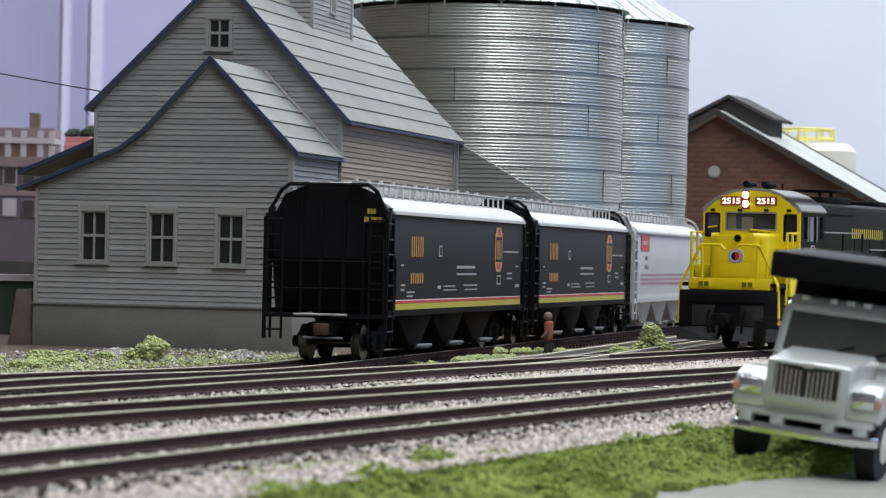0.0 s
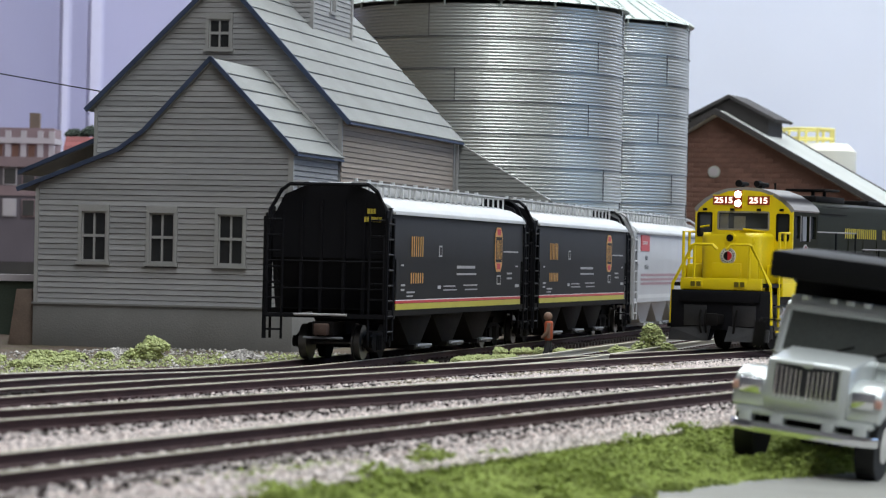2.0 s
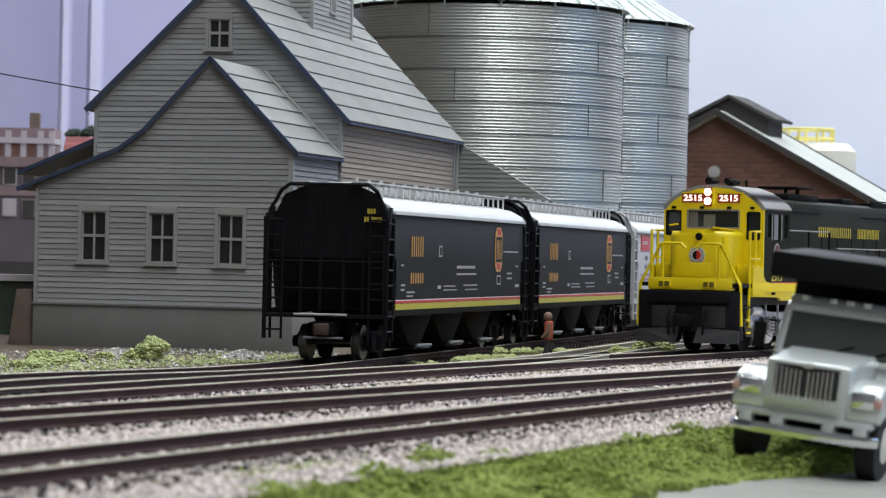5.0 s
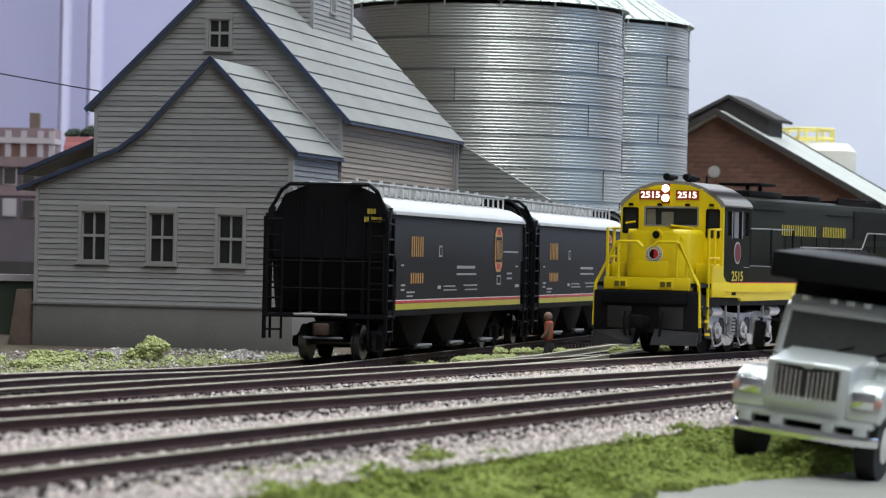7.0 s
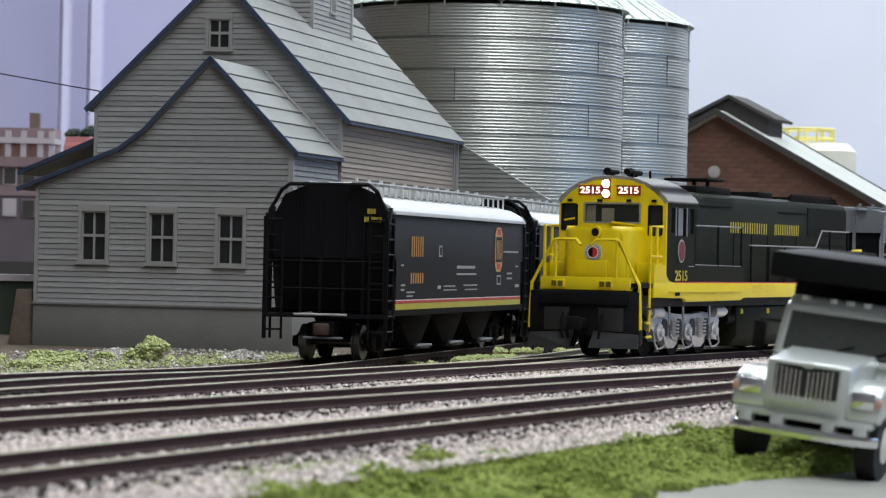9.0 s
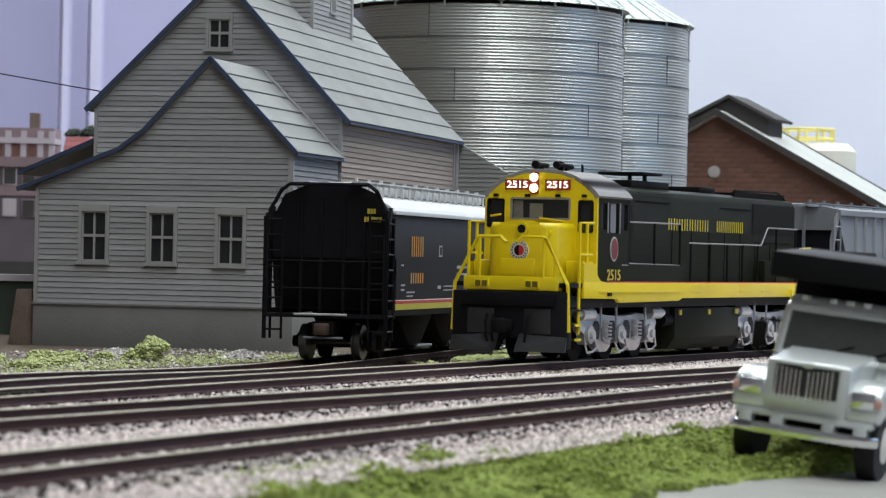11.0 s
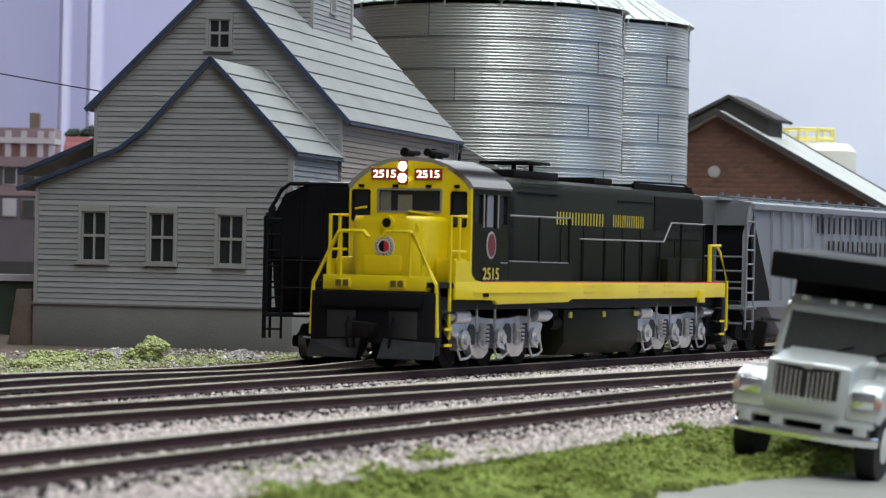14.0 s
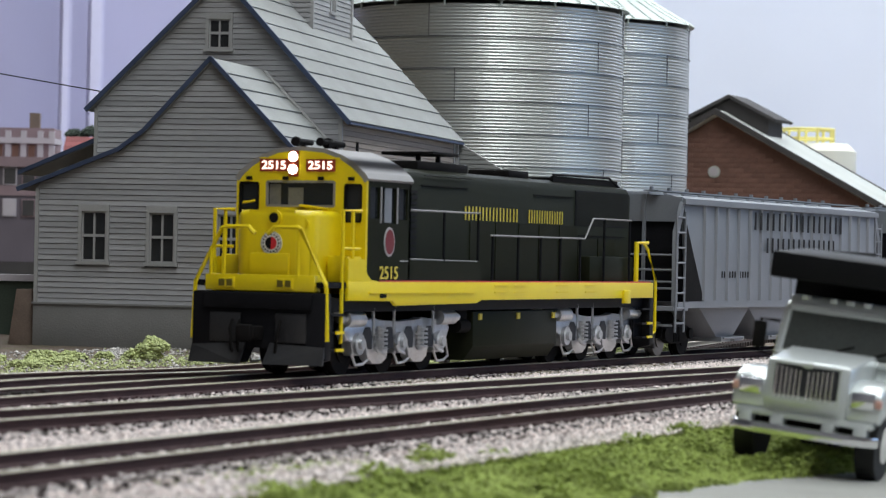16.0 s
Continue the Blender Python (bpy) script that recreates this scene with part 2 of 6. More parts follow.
def thing(name, m, label, category, group="", kind=""):
    ob = new(name)
    ob.empty_display_size = 0.01
    ob.matrix_world = m
    return tagged(ob, label, category, group, kind)


def mpose(x, y, z, rz=0.0):
    return pose(x * MM, y * MM, z * MM, 0, 0, rz)


def letters(text, height, depth=0.12):
    """A text as a flat mesh in millimetres, centred, facing -y, with its height along z."""
    cu = bpy.data.curves.new("print", "FONT")
    cu.body, cu.size, cu.align_x, cu.align_y, cu.extrude = text, height / 0.72, "CENTER", "CENTER", depth / 2
    cu.offset = height * 0.014
    ob = new("print", cu)
    bpy.context.view_layer.update()
    me = bpy.data.meshes.new_from_object(ob.evaluated_get(bpy.context.evaluated_depsgraph_get()))
    bpy.data.objects.remove(ob)
    me.transform(Matrix.Rotation(radians(90), 4, "X") @ Matrix.Diagonal((1.22, 1, 1, 1)))
    bm = bmesh.new()
    bm.from_mesh(me)
    bpy.data.meshes.remove(me)
    return bm


def moved(bm, m):
    bmesh.ops.transform(bm, matrix=m, verts=bm.verts)
    return bm

# ---- the room and the layout's ground ----
BEND = 0.0001017
SIDING_Z = -4.0
MAIN_Z = -1.5
BRANCH_X = -90.0


def main_y(x):
    return 0.5 * BEND * (x + 110) ** 2


def branch_y(x):
    """The diverging road of the turnout: a curve that runs out into a straight."""
    d = max(BRANCH_X - x, 0)
    return main_y(x) - (0.00075 * d * d if d < 147 else 16.2 + 0.22 * (d - 147))


def second_y(x):
    return main_y(x) + 68 - 0.066 * x


def bed_drop(side):
    """The first running line lies a little lower than the two in front of it."""
    f = min(max((side - 18) / 20, 0), 1)
    return MAIN_Z * (1 - f * f * (3 - 2 * f))


def road_edge(x):
    return 179 - 10 * min(max((x - 96) / 70, 0), 1)


def siding_y(x):
    return -73 + (x + 186.5) * 0.1944


def siding_z(x):
    f = min(max((x + 150) / 270, 0), 1)
    return SIDING_Z * (1 - f * f * (3 - 2 * f))


def build_room():
    for name, m, dims in (
        ("floor", ROOMWALL, (-3200, 1900, -2600, 2300, -1100, -1000)),
        ("ceiling", CEILING, (-3200, 1900, -2600, 2300, 1300, 1400)),
        ("wall_north", ROOMWALL, (1900, 2000, -2600, 2300, -1100, 1400)),
        ("wall_east", ROOMWALL, (-3200, -3000, 2300, 2400, -1100, 1300)),
        ("wall_east", ROOMWALL, (-700, 1900, 2300, 2400, -1100, 1300)),
        ("wall_east", ROOMWALL, (-3000, -700, 2300, 2400, -1100, 330)),
        ("wall_east", ROOMWALL, (-3000, -700, 2300, 2400, 1230, 1300)),
        ("wall_south", ROOMWALL, (-3200, 1900, -2700, -2600, -1100, 1300)),
        ("wall_west", ROOMWALL, (-3300, -3200, -2600, 2300, -1100, 1300)),
        ("window_1", TRIM, (-1870, -1830, 2300, 2326, 330, 1230)),
    ):
        part(name, box(mesh(), *dims), m, kind="structure")
    # painted sky behind the layout, square to the line of sight
    f, r = Vector((math.cos(YAW), math.sin(YAW))), Vector((math.sin(YAW), -math.cos(YAW)))
    e = Vector((EYE[0], EYE[1])) * 1000

    def strip(name, d0, l0, d1, l1, z0, z1, m, thick=8):
        a, b = e + f * d0 + r * l0, e + f * d1 + r * l1
        n = (b - a).normalized()
        n = Vector((-n.y, n.x)) * -thick
        prism_pts = [a, b, b + n, a + n]
        return part(name, prism(mesh(), [tuple(p) for p in prism_pts], "z", z0, z1), m, kind="structure")

    strip("backdrop_sky", 2950, -190, 2750, 1700, -200, 1300, SKYWALL)
    strip("backdrop_lilac", 2600, -1500, 2954, -186, -200, 1300, LILACWALL)
    # soft vertical glows on the lilac wall, painted as nested strips of fading paleness
    for lat, half in ((-356.6, 2.6), (-328.3, 4.6)):
        for grow, out, m in ((2.6, 0, PALESOFT), (1.2, 2, PALEMID), (0.0, 4, PALESTRIP)):
            h = half + grow
            strip("trim", 2815 - out - 0.27 * h, lat - h, 2815 - out + 0.27 * h, lat + h, 40, 900, m, 6)


def ground_height(x, y):
    """Rises from the low siding and building plot to the bed of the running lines and the road."""
    side = y - main_y(x)
    f = min(max((side + 34) / 20, 0), 1)
    g = -7.6 + (3.6 + bed_drop(side)) * f * f * (3 - 2 * f)
    if abs(y - branch_y(x)) < 20 and x < BRANCH_X:
        g = max(g, MAIN_Z - 3.9)
    s = siding_y(x)
    if abs(y - s) < 22:
        g = max(g, siding_z(x) - 3.8)
    for a, b, d in ((126, 138, 1.0), (138, 164, 3.0), (164, 200, 2.9)):
        g -= d * min(max((side - a) / (b - a), 0), 1)
    return g


def build_ground():
    xs = [-3000, -2000, -1400, -1000] + list(range(-900, 420, 8)) + [500, 800, 1200, 1800]
    ys = [-2500, -1800, -1200, -800, -600] + list(range(-480, 270, 5)) + [400, 700, 1200, 2200]
    bm = mesh()
    rows = []
    for x in xs:
        row = []
        for y in ys:
            near = -900 <= x <= 420 and -480 <= y <= 270
            z = ground_height(x, y) + (0.5 * noise.noise(Vector((x / 14, y / 14, 0))) + 0.3 * noise.noise(Vector((x / 4, y / 4, 3))) if near else 0)
            row.append(bm.verts.new((x, y, z)))
        rows.append(row)
    for a, b in zip(rows, rows[1:]):
        for j in range(len(ys) - 1):
            f = bm.faces.new((a[j], b[j], b[j + 1], a[j + 1]))
            yc, xc = (ys[j] + ys[j + 1]) / 2, a[j].co.x
            if -22 < yc - main_y(xc) < 142 and -900 < xc < 415:
                f.material_index = 1
    me = finish(bm, "ground", 180)
    me.materials.append(EARTH)
    me.materials.append(BED)
    part("ground", me, EARTH, kind="structure")
    # paved road under the lorry
    bm = mesh()
    rows = []
    for x in range(-60, 301, 12):
        rows.append([bm.verts.new((x, y, ground_height(x, y) + lift)) for y, lift in ((road_edge(x) + 2.5 * noise.noise(Vector((x / 20, 4, 4))), -1.5), (road_edge(x) + 0.5 + 2.5 * noise.noise(Vector((x / 20, 4, 4))), 0.5), (200, 0.7), (330, 0.8), (330, -2))])
    for a, b in zip(rows, rows[1:]):
        for j in range(4):
            bm.faces.new((a[j], b[j], b[j + 1], a[j + 1]))
    part("road", bm, ROAD, kind="structure")


RAIL_SECTION = [(-0.95, -2.1), (0.95, -2.1), (0.95, -1.8), (0.28, -1.6), (0.28, -0.65), (0.5, -0.5), (0.5, -0.15), (0.40, 0.0), (-0.40, 0.0), (-0.5, -0.15), (-0.5, -0.5), (-0.28, -0.65), (-0.28, -1.6), (-0.95, -1.8)]


def build_rail(x0, x1, fy, fz, off, step=15, face=None):
    bm = mesh()
    rows = []
    n = max(int((x1 - x0) / step), 1)
    for i in range(n + 1):
        x = x0 + (x1 - x0) * i / n
        dy = (fy(x + 1) - fy(x - 1)) / 2
        c, s = 1 / math.hypot(1, dy), dy / math.hypot(1, dy)
        rows.append([bm.verts.new((x - s * (off + u), fy(x) + c * (off + u), fz(x) + v)) for u, v in RAIL_SECTION])
    top = []
    for a, b in zip(rows, rows[1:]):
        for k in range(14):
            j = (k + 1) % 14
            f = bm.faces.new((a[k], b[k], b[j], a[j]))
            if k in (6, 7, 8):
                top.append(f)
    bm.faces.new(rows[0])
    bm.faces.new(rows[-1][::-1])
    for f in top:
        f.material_index = 1
    me = finish(bm, "rail", 30)
    me.materials.append(face or RAILSIDE)
    me.materials.append(RAILTOP)
    return me


def tie_mesh(material):
    bm = box(mesh(), -1.3, 1.3, -15, 15, -3.9, -2.1, 0.15)
    me = finish(bm, "tie")
    me.materials.append(material)
    return me


def spike_mesh():
    bm = mesh()
    for y in (-9.6, -6.9, 6.9, 9.6):
        box(bm, -0.9, 0.9, y - 0.55, y + 0.55, -2.1, -1.7)
    me = finish(bm, "tie_plate")
    me.materials.append(RAILSIDE)
    return me


TIE_PLACES = []


def build_track(label, x0, x1, fy, fz, tie, face=None):
    track = thing("railway_track", Matrix(), label, "railway track", kind="structure")
    for off in (-8.65, 8.65):
        part("rail", build_rail(x0, x1, fy, fz, off, face=face), RAILSIDE, track)
    x = x0
    plates = spike_mesh()
    places = []
    TIE_PLACES.append((fy, places))
    while x < x1:
        a = math.degrees(math.atan((fy(x + 1) - fy(x - 1)) / 2))
        for nm, me in (("tie", tie(x)), ("tie_plate", plates)):
            t = part(nm, me, TIE, track)
            t.matrix_local = mpose(x, fy(x), fz(x), a + random.uniform(-1.5, 1.5) * (nm == "tie"))
        places.append(x)
        x += random.uniform(6.6, 7.2)
    return track


def rocks(name, count, place, size, material, label, lift=0.3):
    """Many small irregular stones or foam crumbs in one mesh. place() gives (x, y, z)."""
    base = np.array([(1, 0, 0), (0, 1, 0), (-1, 0, 0), (0, -1, 0), (0, 0, 1), (0, 0, -1)], float)
    tri = np.array([(0, 1, 4), (1, 2, 4), (2, 3, 4), (3, 0, 4), (1, 0, 5), (2, 1, 5), (3, 2, 5), (0, 3, 5)])
    rng = np.random.default_rng(len(name) * 7 + count)
    pts = np.array([place(rng) for _ in range(count)])
    r = rng.uniform(size[0], size[1], count)
    v = base[None] * rng.uniform(0.6, 1.35, (count, 6, 3)) * r[:, None, None] + rng.uniform(-0.35, 0.35, (count, 6, 3)) * r[:, None, None]
    a = rng.uniform(0, 6.28, count)
    ca, sa = np.cos(a)[:, None], np.sin(a)[:, None]
    x, y = v[..., 0] * ca - v[..., 1] * sa, v[..., 0] * sa + v[..., 1] * ca
    v = np.stack([x, y, v[..., 2] * 0.8], -1) + pts[:, None, :]
    v[..., 2] += lift * r[:, None]
    f = (tri[None] + 6 * np.arange(count)[:, None, None]).reshape(-1, 3)
    me = bpy.data.meshes.new(name)
    me.from_pydata((v.reshape(-1, 3) * MM).tolist(), [], f.tolist())
    me.materials.append(material)
    ob = new(name, me)
    return tagged(ob, label, name.replace("_", " "), kind="stuff")


def clump_places(centres, flat=0.7):
    def place(rng):
        x, y, z, r = centres[rng.integers(len(centres))]
        d = rng.normal(size=3)
        d /= np.linalg.norm(d)
        d[2] = abs(d[2])
        k = r * rng.uniform(0.55, 1.0)
        return (x + d[0] * k, y + d[1] * k, z + d[2] * k * flat)
    return place


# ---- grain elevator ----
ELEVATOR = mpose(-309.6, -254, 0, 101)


def span_at(outline, z):
    """Left and right limits of a convex-ish outline (x, z) at height z."""
    xs = []
    for (xa, za), (xb, zb) in zip(outline, outline[1:] + outline[:1]):
        if (za - z) * (zb - z) <= 0 and za != zb:
            xs.append(xa + (xb - xa) * (z - za) / (zb - za))
    return (min(xs), max(xs)) if len(xs) > 1 else None


def clapboards(parent, outline, z0, z1, openings, place, material, pitch=1.96):
    """Lapped boards over a wall outline, cut at openings. place maps (along, out, z) to a point."""
    z = z0
    while z < z1 - 0.05:
        top = min(z + pitch, z1)
        lo, hi = span_at(outline, z + 0.02), span_at(outline, top - 0.02)
        if not lo or not hi:
            z = top
            continue
        cuts = sorted((o[0], o[1]) for o in openings if o[2] < top - pitch / 2 and o[3] > z + pitch / 2)
        pieces, left_lo, left_hi = [], lo[0], hi[0]
        for c0, c1 in cuts:
            pieces.append((left_lo, left_hi, c0, c0))
            left_lo = left_hi = c1
        pieces.append((left_lo, left_hi, lo[1], hi[1]))
        for a0, a1, b0, b1 in pieces:
            if b0 - a0 < 0.3 and b1 - a1 < 0.3:
                continue
            bm = mesh()
            jog = random.uniform(-0.06, 0.06)
            q = [(a0, 0.58 + jog, z + 0.2), (b0, 0.58 + jog, z + 0.2), (b1, 0.3 + jog, top), (a1, 0.3 + jog, top)]
            fr = [bm.verts.new(place(*p)) for p in q]
            bk = [bm.verts.new(place(p[0], -1.0, p[2] + (0.4 if k > 1 else -0.2))) for k, p in enumerate(q)]
            bm.faces.new(fr)
            bm.faces.new(bk[::-1])
            for i in range(4):
                j = (i + 1) % 4
                bm.faces.new((fr[i], bk[i], bk[j], fr[j]))
            part("board", bm, material, parent)
        z = top


def sash_window(parent, a, z, w, h, place, glass=WINDOWGLASS):
    """A double-hung window of two by two panes with casing and sill; a, z is its lower left corner."""
    def bar(bm, a0, a1, o0, o1, z0, z1):
        vs = [bm.verts.new(place(x, y, zz)) for x in (a0, a1) for y in (o0, o1) for zz in (z0, z1)]
        for q in ((0, 1, 3, 2), (4, 6, 7, 5), (0, 4, 5, 1), (2, 3, 7, 6), (0, 2, 6, 4), (1, 5, 7, 3)):
            bm.faces.new([vs[i] for i in q])
    c = 1.25
    win = part("window", (lambda bm: (bar(bm, a, a + c, -1, 0.9, z, z + h), bar(bm, a + w - c, a + w, -1, 0.9, z, z + h), bar(bm, a, a + w, -1, 0.95, z + h - c, z + h + 1.1), bm)[-1])(mesh()), TRIM, parent)
    bm = mesh()
    bar(bm, a - 0.5, a + w + 0.5, -1, 1.6, z - 0.5, z + 0.6)
    part("sill", bm, TRIM, win)
    bm = mesh()
    m = a + w / 2
    mid = z + h * 0.5
    for a0, a1, z0, z1, o in ((m - 0.35, m + 0.35, z + 0.6, z + h - c, 0.1), (a + c, a + w - c, mid - 0.5, mid + 0.5, 0.25), (a + c, a + c + 0.5, z, z + h - c, 0.05), (a + w - c - 0.5, a + w - c, z, z + h - c, 0.05), (a + c, a + w - c, z + 0.5, z + 1.3, 0.05), (a + c, a + w - c, z + h - c - 0.6, z + h - c, 0.05)):
        bar(bm, a0, a1, -0.6, o, z0, z1)
    part("sash", bm, TRIM, win)
    for a0, a1 in ((a + c, m), (m, a + w - c)):
        for z0, z1 in ((z + 0.6, mid), (mid, z + h - c)):
            bm = mesh()
            bar(bm, a0, a1, -0.9, -0.5, z0, z1)
            part("pane", bm, glass, win)


def roof_courses(parent, p_low0, p_low1, p_high1, p_high0, n, material, thick=0.7, name="roof_course"):
    """Lapped courses of roofing up one slope, from the eave (low) to the ridge (high)."""
    a, b, c, d = (Vector(p) for p in (p_low0, p_low1, p_high1, p_high0))
    nrm = (b - a).cross(d - a).normalized()
    if nrm.z < 0:
        nrm = -nrm
    for i in range(n):
        f0, f1 = i / n, (i + 1.06) / n if i < n - 1 else 1
        lift0, lift1 = nrm * (0.55 + random.uniform(0, 0.1)), nrm * 0.05
        q = [a.lerp(d, f0) + lift0, b.lerp(c, f0) + lift0, b.lerp(c, f1) + lift1, a.lerp(d, f1) + lift1]
        part(name, slab(mesh(), q, thick), material, parent)


def build_elevator():
    house = thing("grain_elevator", ELEVATOR, "weathered grey clapboard grain elevator with blue-edged roofs", "building")
    front = lambda a, o, z: (a, -o, z)
    deep = lambda b0: (lambda a, o, z: (a, b0 - o, z))
    side = lambda a0: (lambda b, o, z: (a0 + o, b, z))
    # foundation
    bm = mesh()
    box(bm, -0.6, 96.2, -0.8, 62, -9, 7.4, 0.3)
    part("foundation", bm, FOUND, house)
    bm = mesh()
    box(bm, -0.2, 96.4, 62, 243, -9, 7.0, 0.3)
    part("foundation", bm, FOUND, house)
    # ledge added to cast a thin dark line under the lowest board
    part("water_table", box(mesh(), -0.9, 95.8, -1.5, 0.2, 7.3, 8.0), FOUND, house)
    # front annex
    w1 = part("wall", box(mesh(), -0.4, 0.9, -0.95, 0.3, 7.4, 48.5), TRIM, house, "clapboard gable wall of the annex")
    gable = [(0, 7.4), (94.8, 7.4), (94.8, 64.4), (64.7, 95.0), (40.2, 69.2), (31.4, 62.5), (0, 50.0)]
    wins = [(16.0, 27.6, 22.3, 42.0), (41.5, 53.1, 22.1, 41.8), (67.0, 78.6, 21.9, 41.6)]
    clapboards(w1, gable, 7.4, 94.2, wins, front, SIDING)
    for a0, a1, z0, z1 in wins:
        sash_window(w1, a0, z0, a1 - a0, z1 - z0, front)
    w2 = part("wall", box(mesh(), 93.6, 95.5, -0.95, 0.4, 7.4, 63.8), TRIM, house, "side wall of the annex")
    clapboards(w2, [(0, 7.4), (59, 7.4), (59, 64.2), (0, 64.2)], 7.4, 64.2, [], side(94.8), SIDING)
    w3 = part("wall", box(mesh(), -0.6, 0.4, 0.4, 60, 7.4, 49), SIDING, house)
    # annex roof
    roof = part("roof", slab(mesh(), [(96.9, -2.6, 62.4), (96.9, 59.4, 62.4), (64.7, 59.4, 95.4), (64.7, -2.6, 95.4)], 1.0), ROOFING, house, "grey roofing in lapped courses")
    roof_courses(roof, (97.1, -2.4, 62.5), (97.1, 60.0, 62.5), (64.7, 60.0, 95.6), (64.7, -2.4, 95.6), 6, ROOFING)
    slab_l = part("roof", slab(mesh(), [(64.7, -2.6, 95.4), (64.7, 60, 95.4), (40.2, 60, 69.9), (40.2, -2.6, 69.9)], 1.0), ROOFING, house)
    roof_courses(slab_l, (40.2, -2.4, 69.9), (40.2, 60, 69.9), (64.7, 60, 95.6), (64.7, -2.4, 95.6), 5, ROOFING)
    part("roof", slab(mesh(), [(40.2, -2.6, 69.9), (40.2, 60, 69.9), (31.0, 60, 63.2), (31.0, -2.6, 63.2)], 1.0), ROOFING, house)
    shed = part("roof", slab(mesh(), [(31.0, -2.6, 63.2), (31.0, 60, 63.2), (-7.0, 60, 48.8), (-7.0, -2.6, 48.8)], 1.0), ROOFING, house)
    roof_courses(shed, (-7, -2.4, 48.8), (-7, 60, 48.8), (31, 60, 63.3), (31, -2.4, 63.3), 5, ROOFING)
    bm = tube(mesh(), [(66.0, 58.4, 94.9), (81.5, 58.4, 79.2), (96.6, 58.4, 63.6)], 0.75, 6)
    part("flashing", bm, TRIM, house, "weathered flashing strip against the wall")
    # blue-edged rake boards
    for p, q in (((64.7, 95.8), (97.5, 62.2)), ((40.2, 69.9), (64.7, 95.8)), ((31.0, 63.2), (40.2, 69.9)), ((-7.0, 48.4), (31.0, 63.2))):
        d = Vector((q[0] - p[0], 0, q[1] - p[1])).normalized()
        nrm = Vector((-d.z, 0, d.x))
        a, b = Vector((p[0], -2.9, p[1])), Vector((q[0], -2.9, q[1]))
        bm = mesh()
        vs = []
        for y in (-3.0, -1.9):
            for pt in (a + nrm * 0.5, b + nrm * 0.5, b - nrm * 1.0, a - nrm * 1.0):
                vs.append(bm.verts.new((pt.x, y, pt.z)))
        for f in ((0, 1, 2, 3), (7, 6, 5, 4), (0, 4, 5, 1), (1, 5, 6, 2), (2, 6, 7, 3), (3, 7, 4, 0)):
            bm.faces.new([vs[i] for i in f])
        part("rake_board", bm, BLUEEDGE, house, "dark blue rake board")
    # main tower block
    w4 = part("wall", box(mesh(), -0.6, 0.6, 59.0, 60.4, 48, 80.5), TRIM, house, "clapboard gable wall of the main block")
    big = [(0, 7.4), (95.8, 7.4), (95.8, 79.0), (49.2, 129.0), (0, 81.6)]
    clapboards(w4, big, 48, 129, [(42.6, 53.2, 102.6, 115.6)], deep(60), SIDING)
    sash_window(w4, 42.6, 102.6, 10.6, 13.0, deep(60))
    w5 = part("wall", box(mesh(), 95.0, 96.5, 59.0, 60.4, 60, 78.5), TRIM, house, "taupe clapboard side wall")
    clapboards(w5, [(60, 7.4), (242, 7.4), (242, 79), (60, 79)], 40, 79, [], side(95.8), SIDEBROWN)
    part("corner_board", box(mesh(), 94.8, 96.7, 240.5, 242.4, 7.4, 79), TRIM, w5)
    part("wall", box(mesh(), -0.6, 0.4, 61, 242, 7.4, 80), SIDING, house)
    part("wall", prism(mesh(), big, "y", 240.8, 242), SIDING, house)
    r2 = part("roof", slab(mesh(), [(99.3, 57, 76.5), (99.3, 245, 76.5), (49.2, 245, 130.6), (49.2, 57, 130.6)], 1.2), ROOFING, house, "grey roofing in lapped courses")
    roof_courses(r2, (99.6, 57.1, 76.5), (99.6, 245, 76.5), (49.2, 245, 130.8), (49.2, 57.1, 130.8), 9, ROOFING)
    r3 = part("roof", slab(mesh(), [(49.2, 57, 130.7), (49.2, 245, 130.7), (-3.4, 245, 80.1), (-3.4, 57, 80.1)], 1.2), ROOFING, house)
    for p, q in (((49.2, 130.8), (100.0, 75.8)), ((-3.7, 79.8), (49.2, 131.0))):
        d = Vector((q[0] - p[0], 0, q[1] - p[1])).normalized()
        nrm = Vector((-d.z, 0, d.x))
        bm = mesh()
        vs = []
        for y in (56.4, 57.6):
            for pt, k in ((p, 0.6), (q, 0.6), (q, -1.1), (p, -1.1)):
                vs.append(bm.verts.new((pt[0] + nrm.x * k, y, pt[1] + nrm.z * k)))
        for f in ((0, 1, 2, 3), (7, 6, 5, 4), (0, 4, 5, 1), (1, 5, 6, 2), (2, 6, 7, 3), (3, 7, 4, 0)):
            bm.faces.new([vs[i] for i in f])
        part("rake_board", bm, BLUEEDGE, house, "dark blue rake board")
    part("eave_board", box(mesh(), 98.9, 99.9, 57, 245.4, 75.4, 76.3), BLUEEDGE, house)
    part("eave_board", box(mesh(), 96.5, 97.5, -2.6, 59.4, 61.4, 62.2), BLUEEDGE, house)
    # cupola on the ridge
    cup = part("cupola", box(mesh(), 27, 61, 134.8, 193, 100, 114.5), TRIM, house, "clapboard head house on the ridge")
    clapboards(cup, [(27, 100), (62, 100), (62, 170), (27, 170)], 115.2, 170, [], deep(134.5), SIDING)
    clapboards(cup, [(134.5, 100), (193.7, 100), (193.7, 170), (134.5, 170)], 115.2, 170, [(160.5, 169.5, 125, 150)], side(62), TRIM)
    sash_window(cup, 160.5, 125, 9, 20, side(62))
    part("corner_board", box(mesh(), 61.8, 63.2, 192.6, 194.2, 114.5, 170), TRIM, cup)
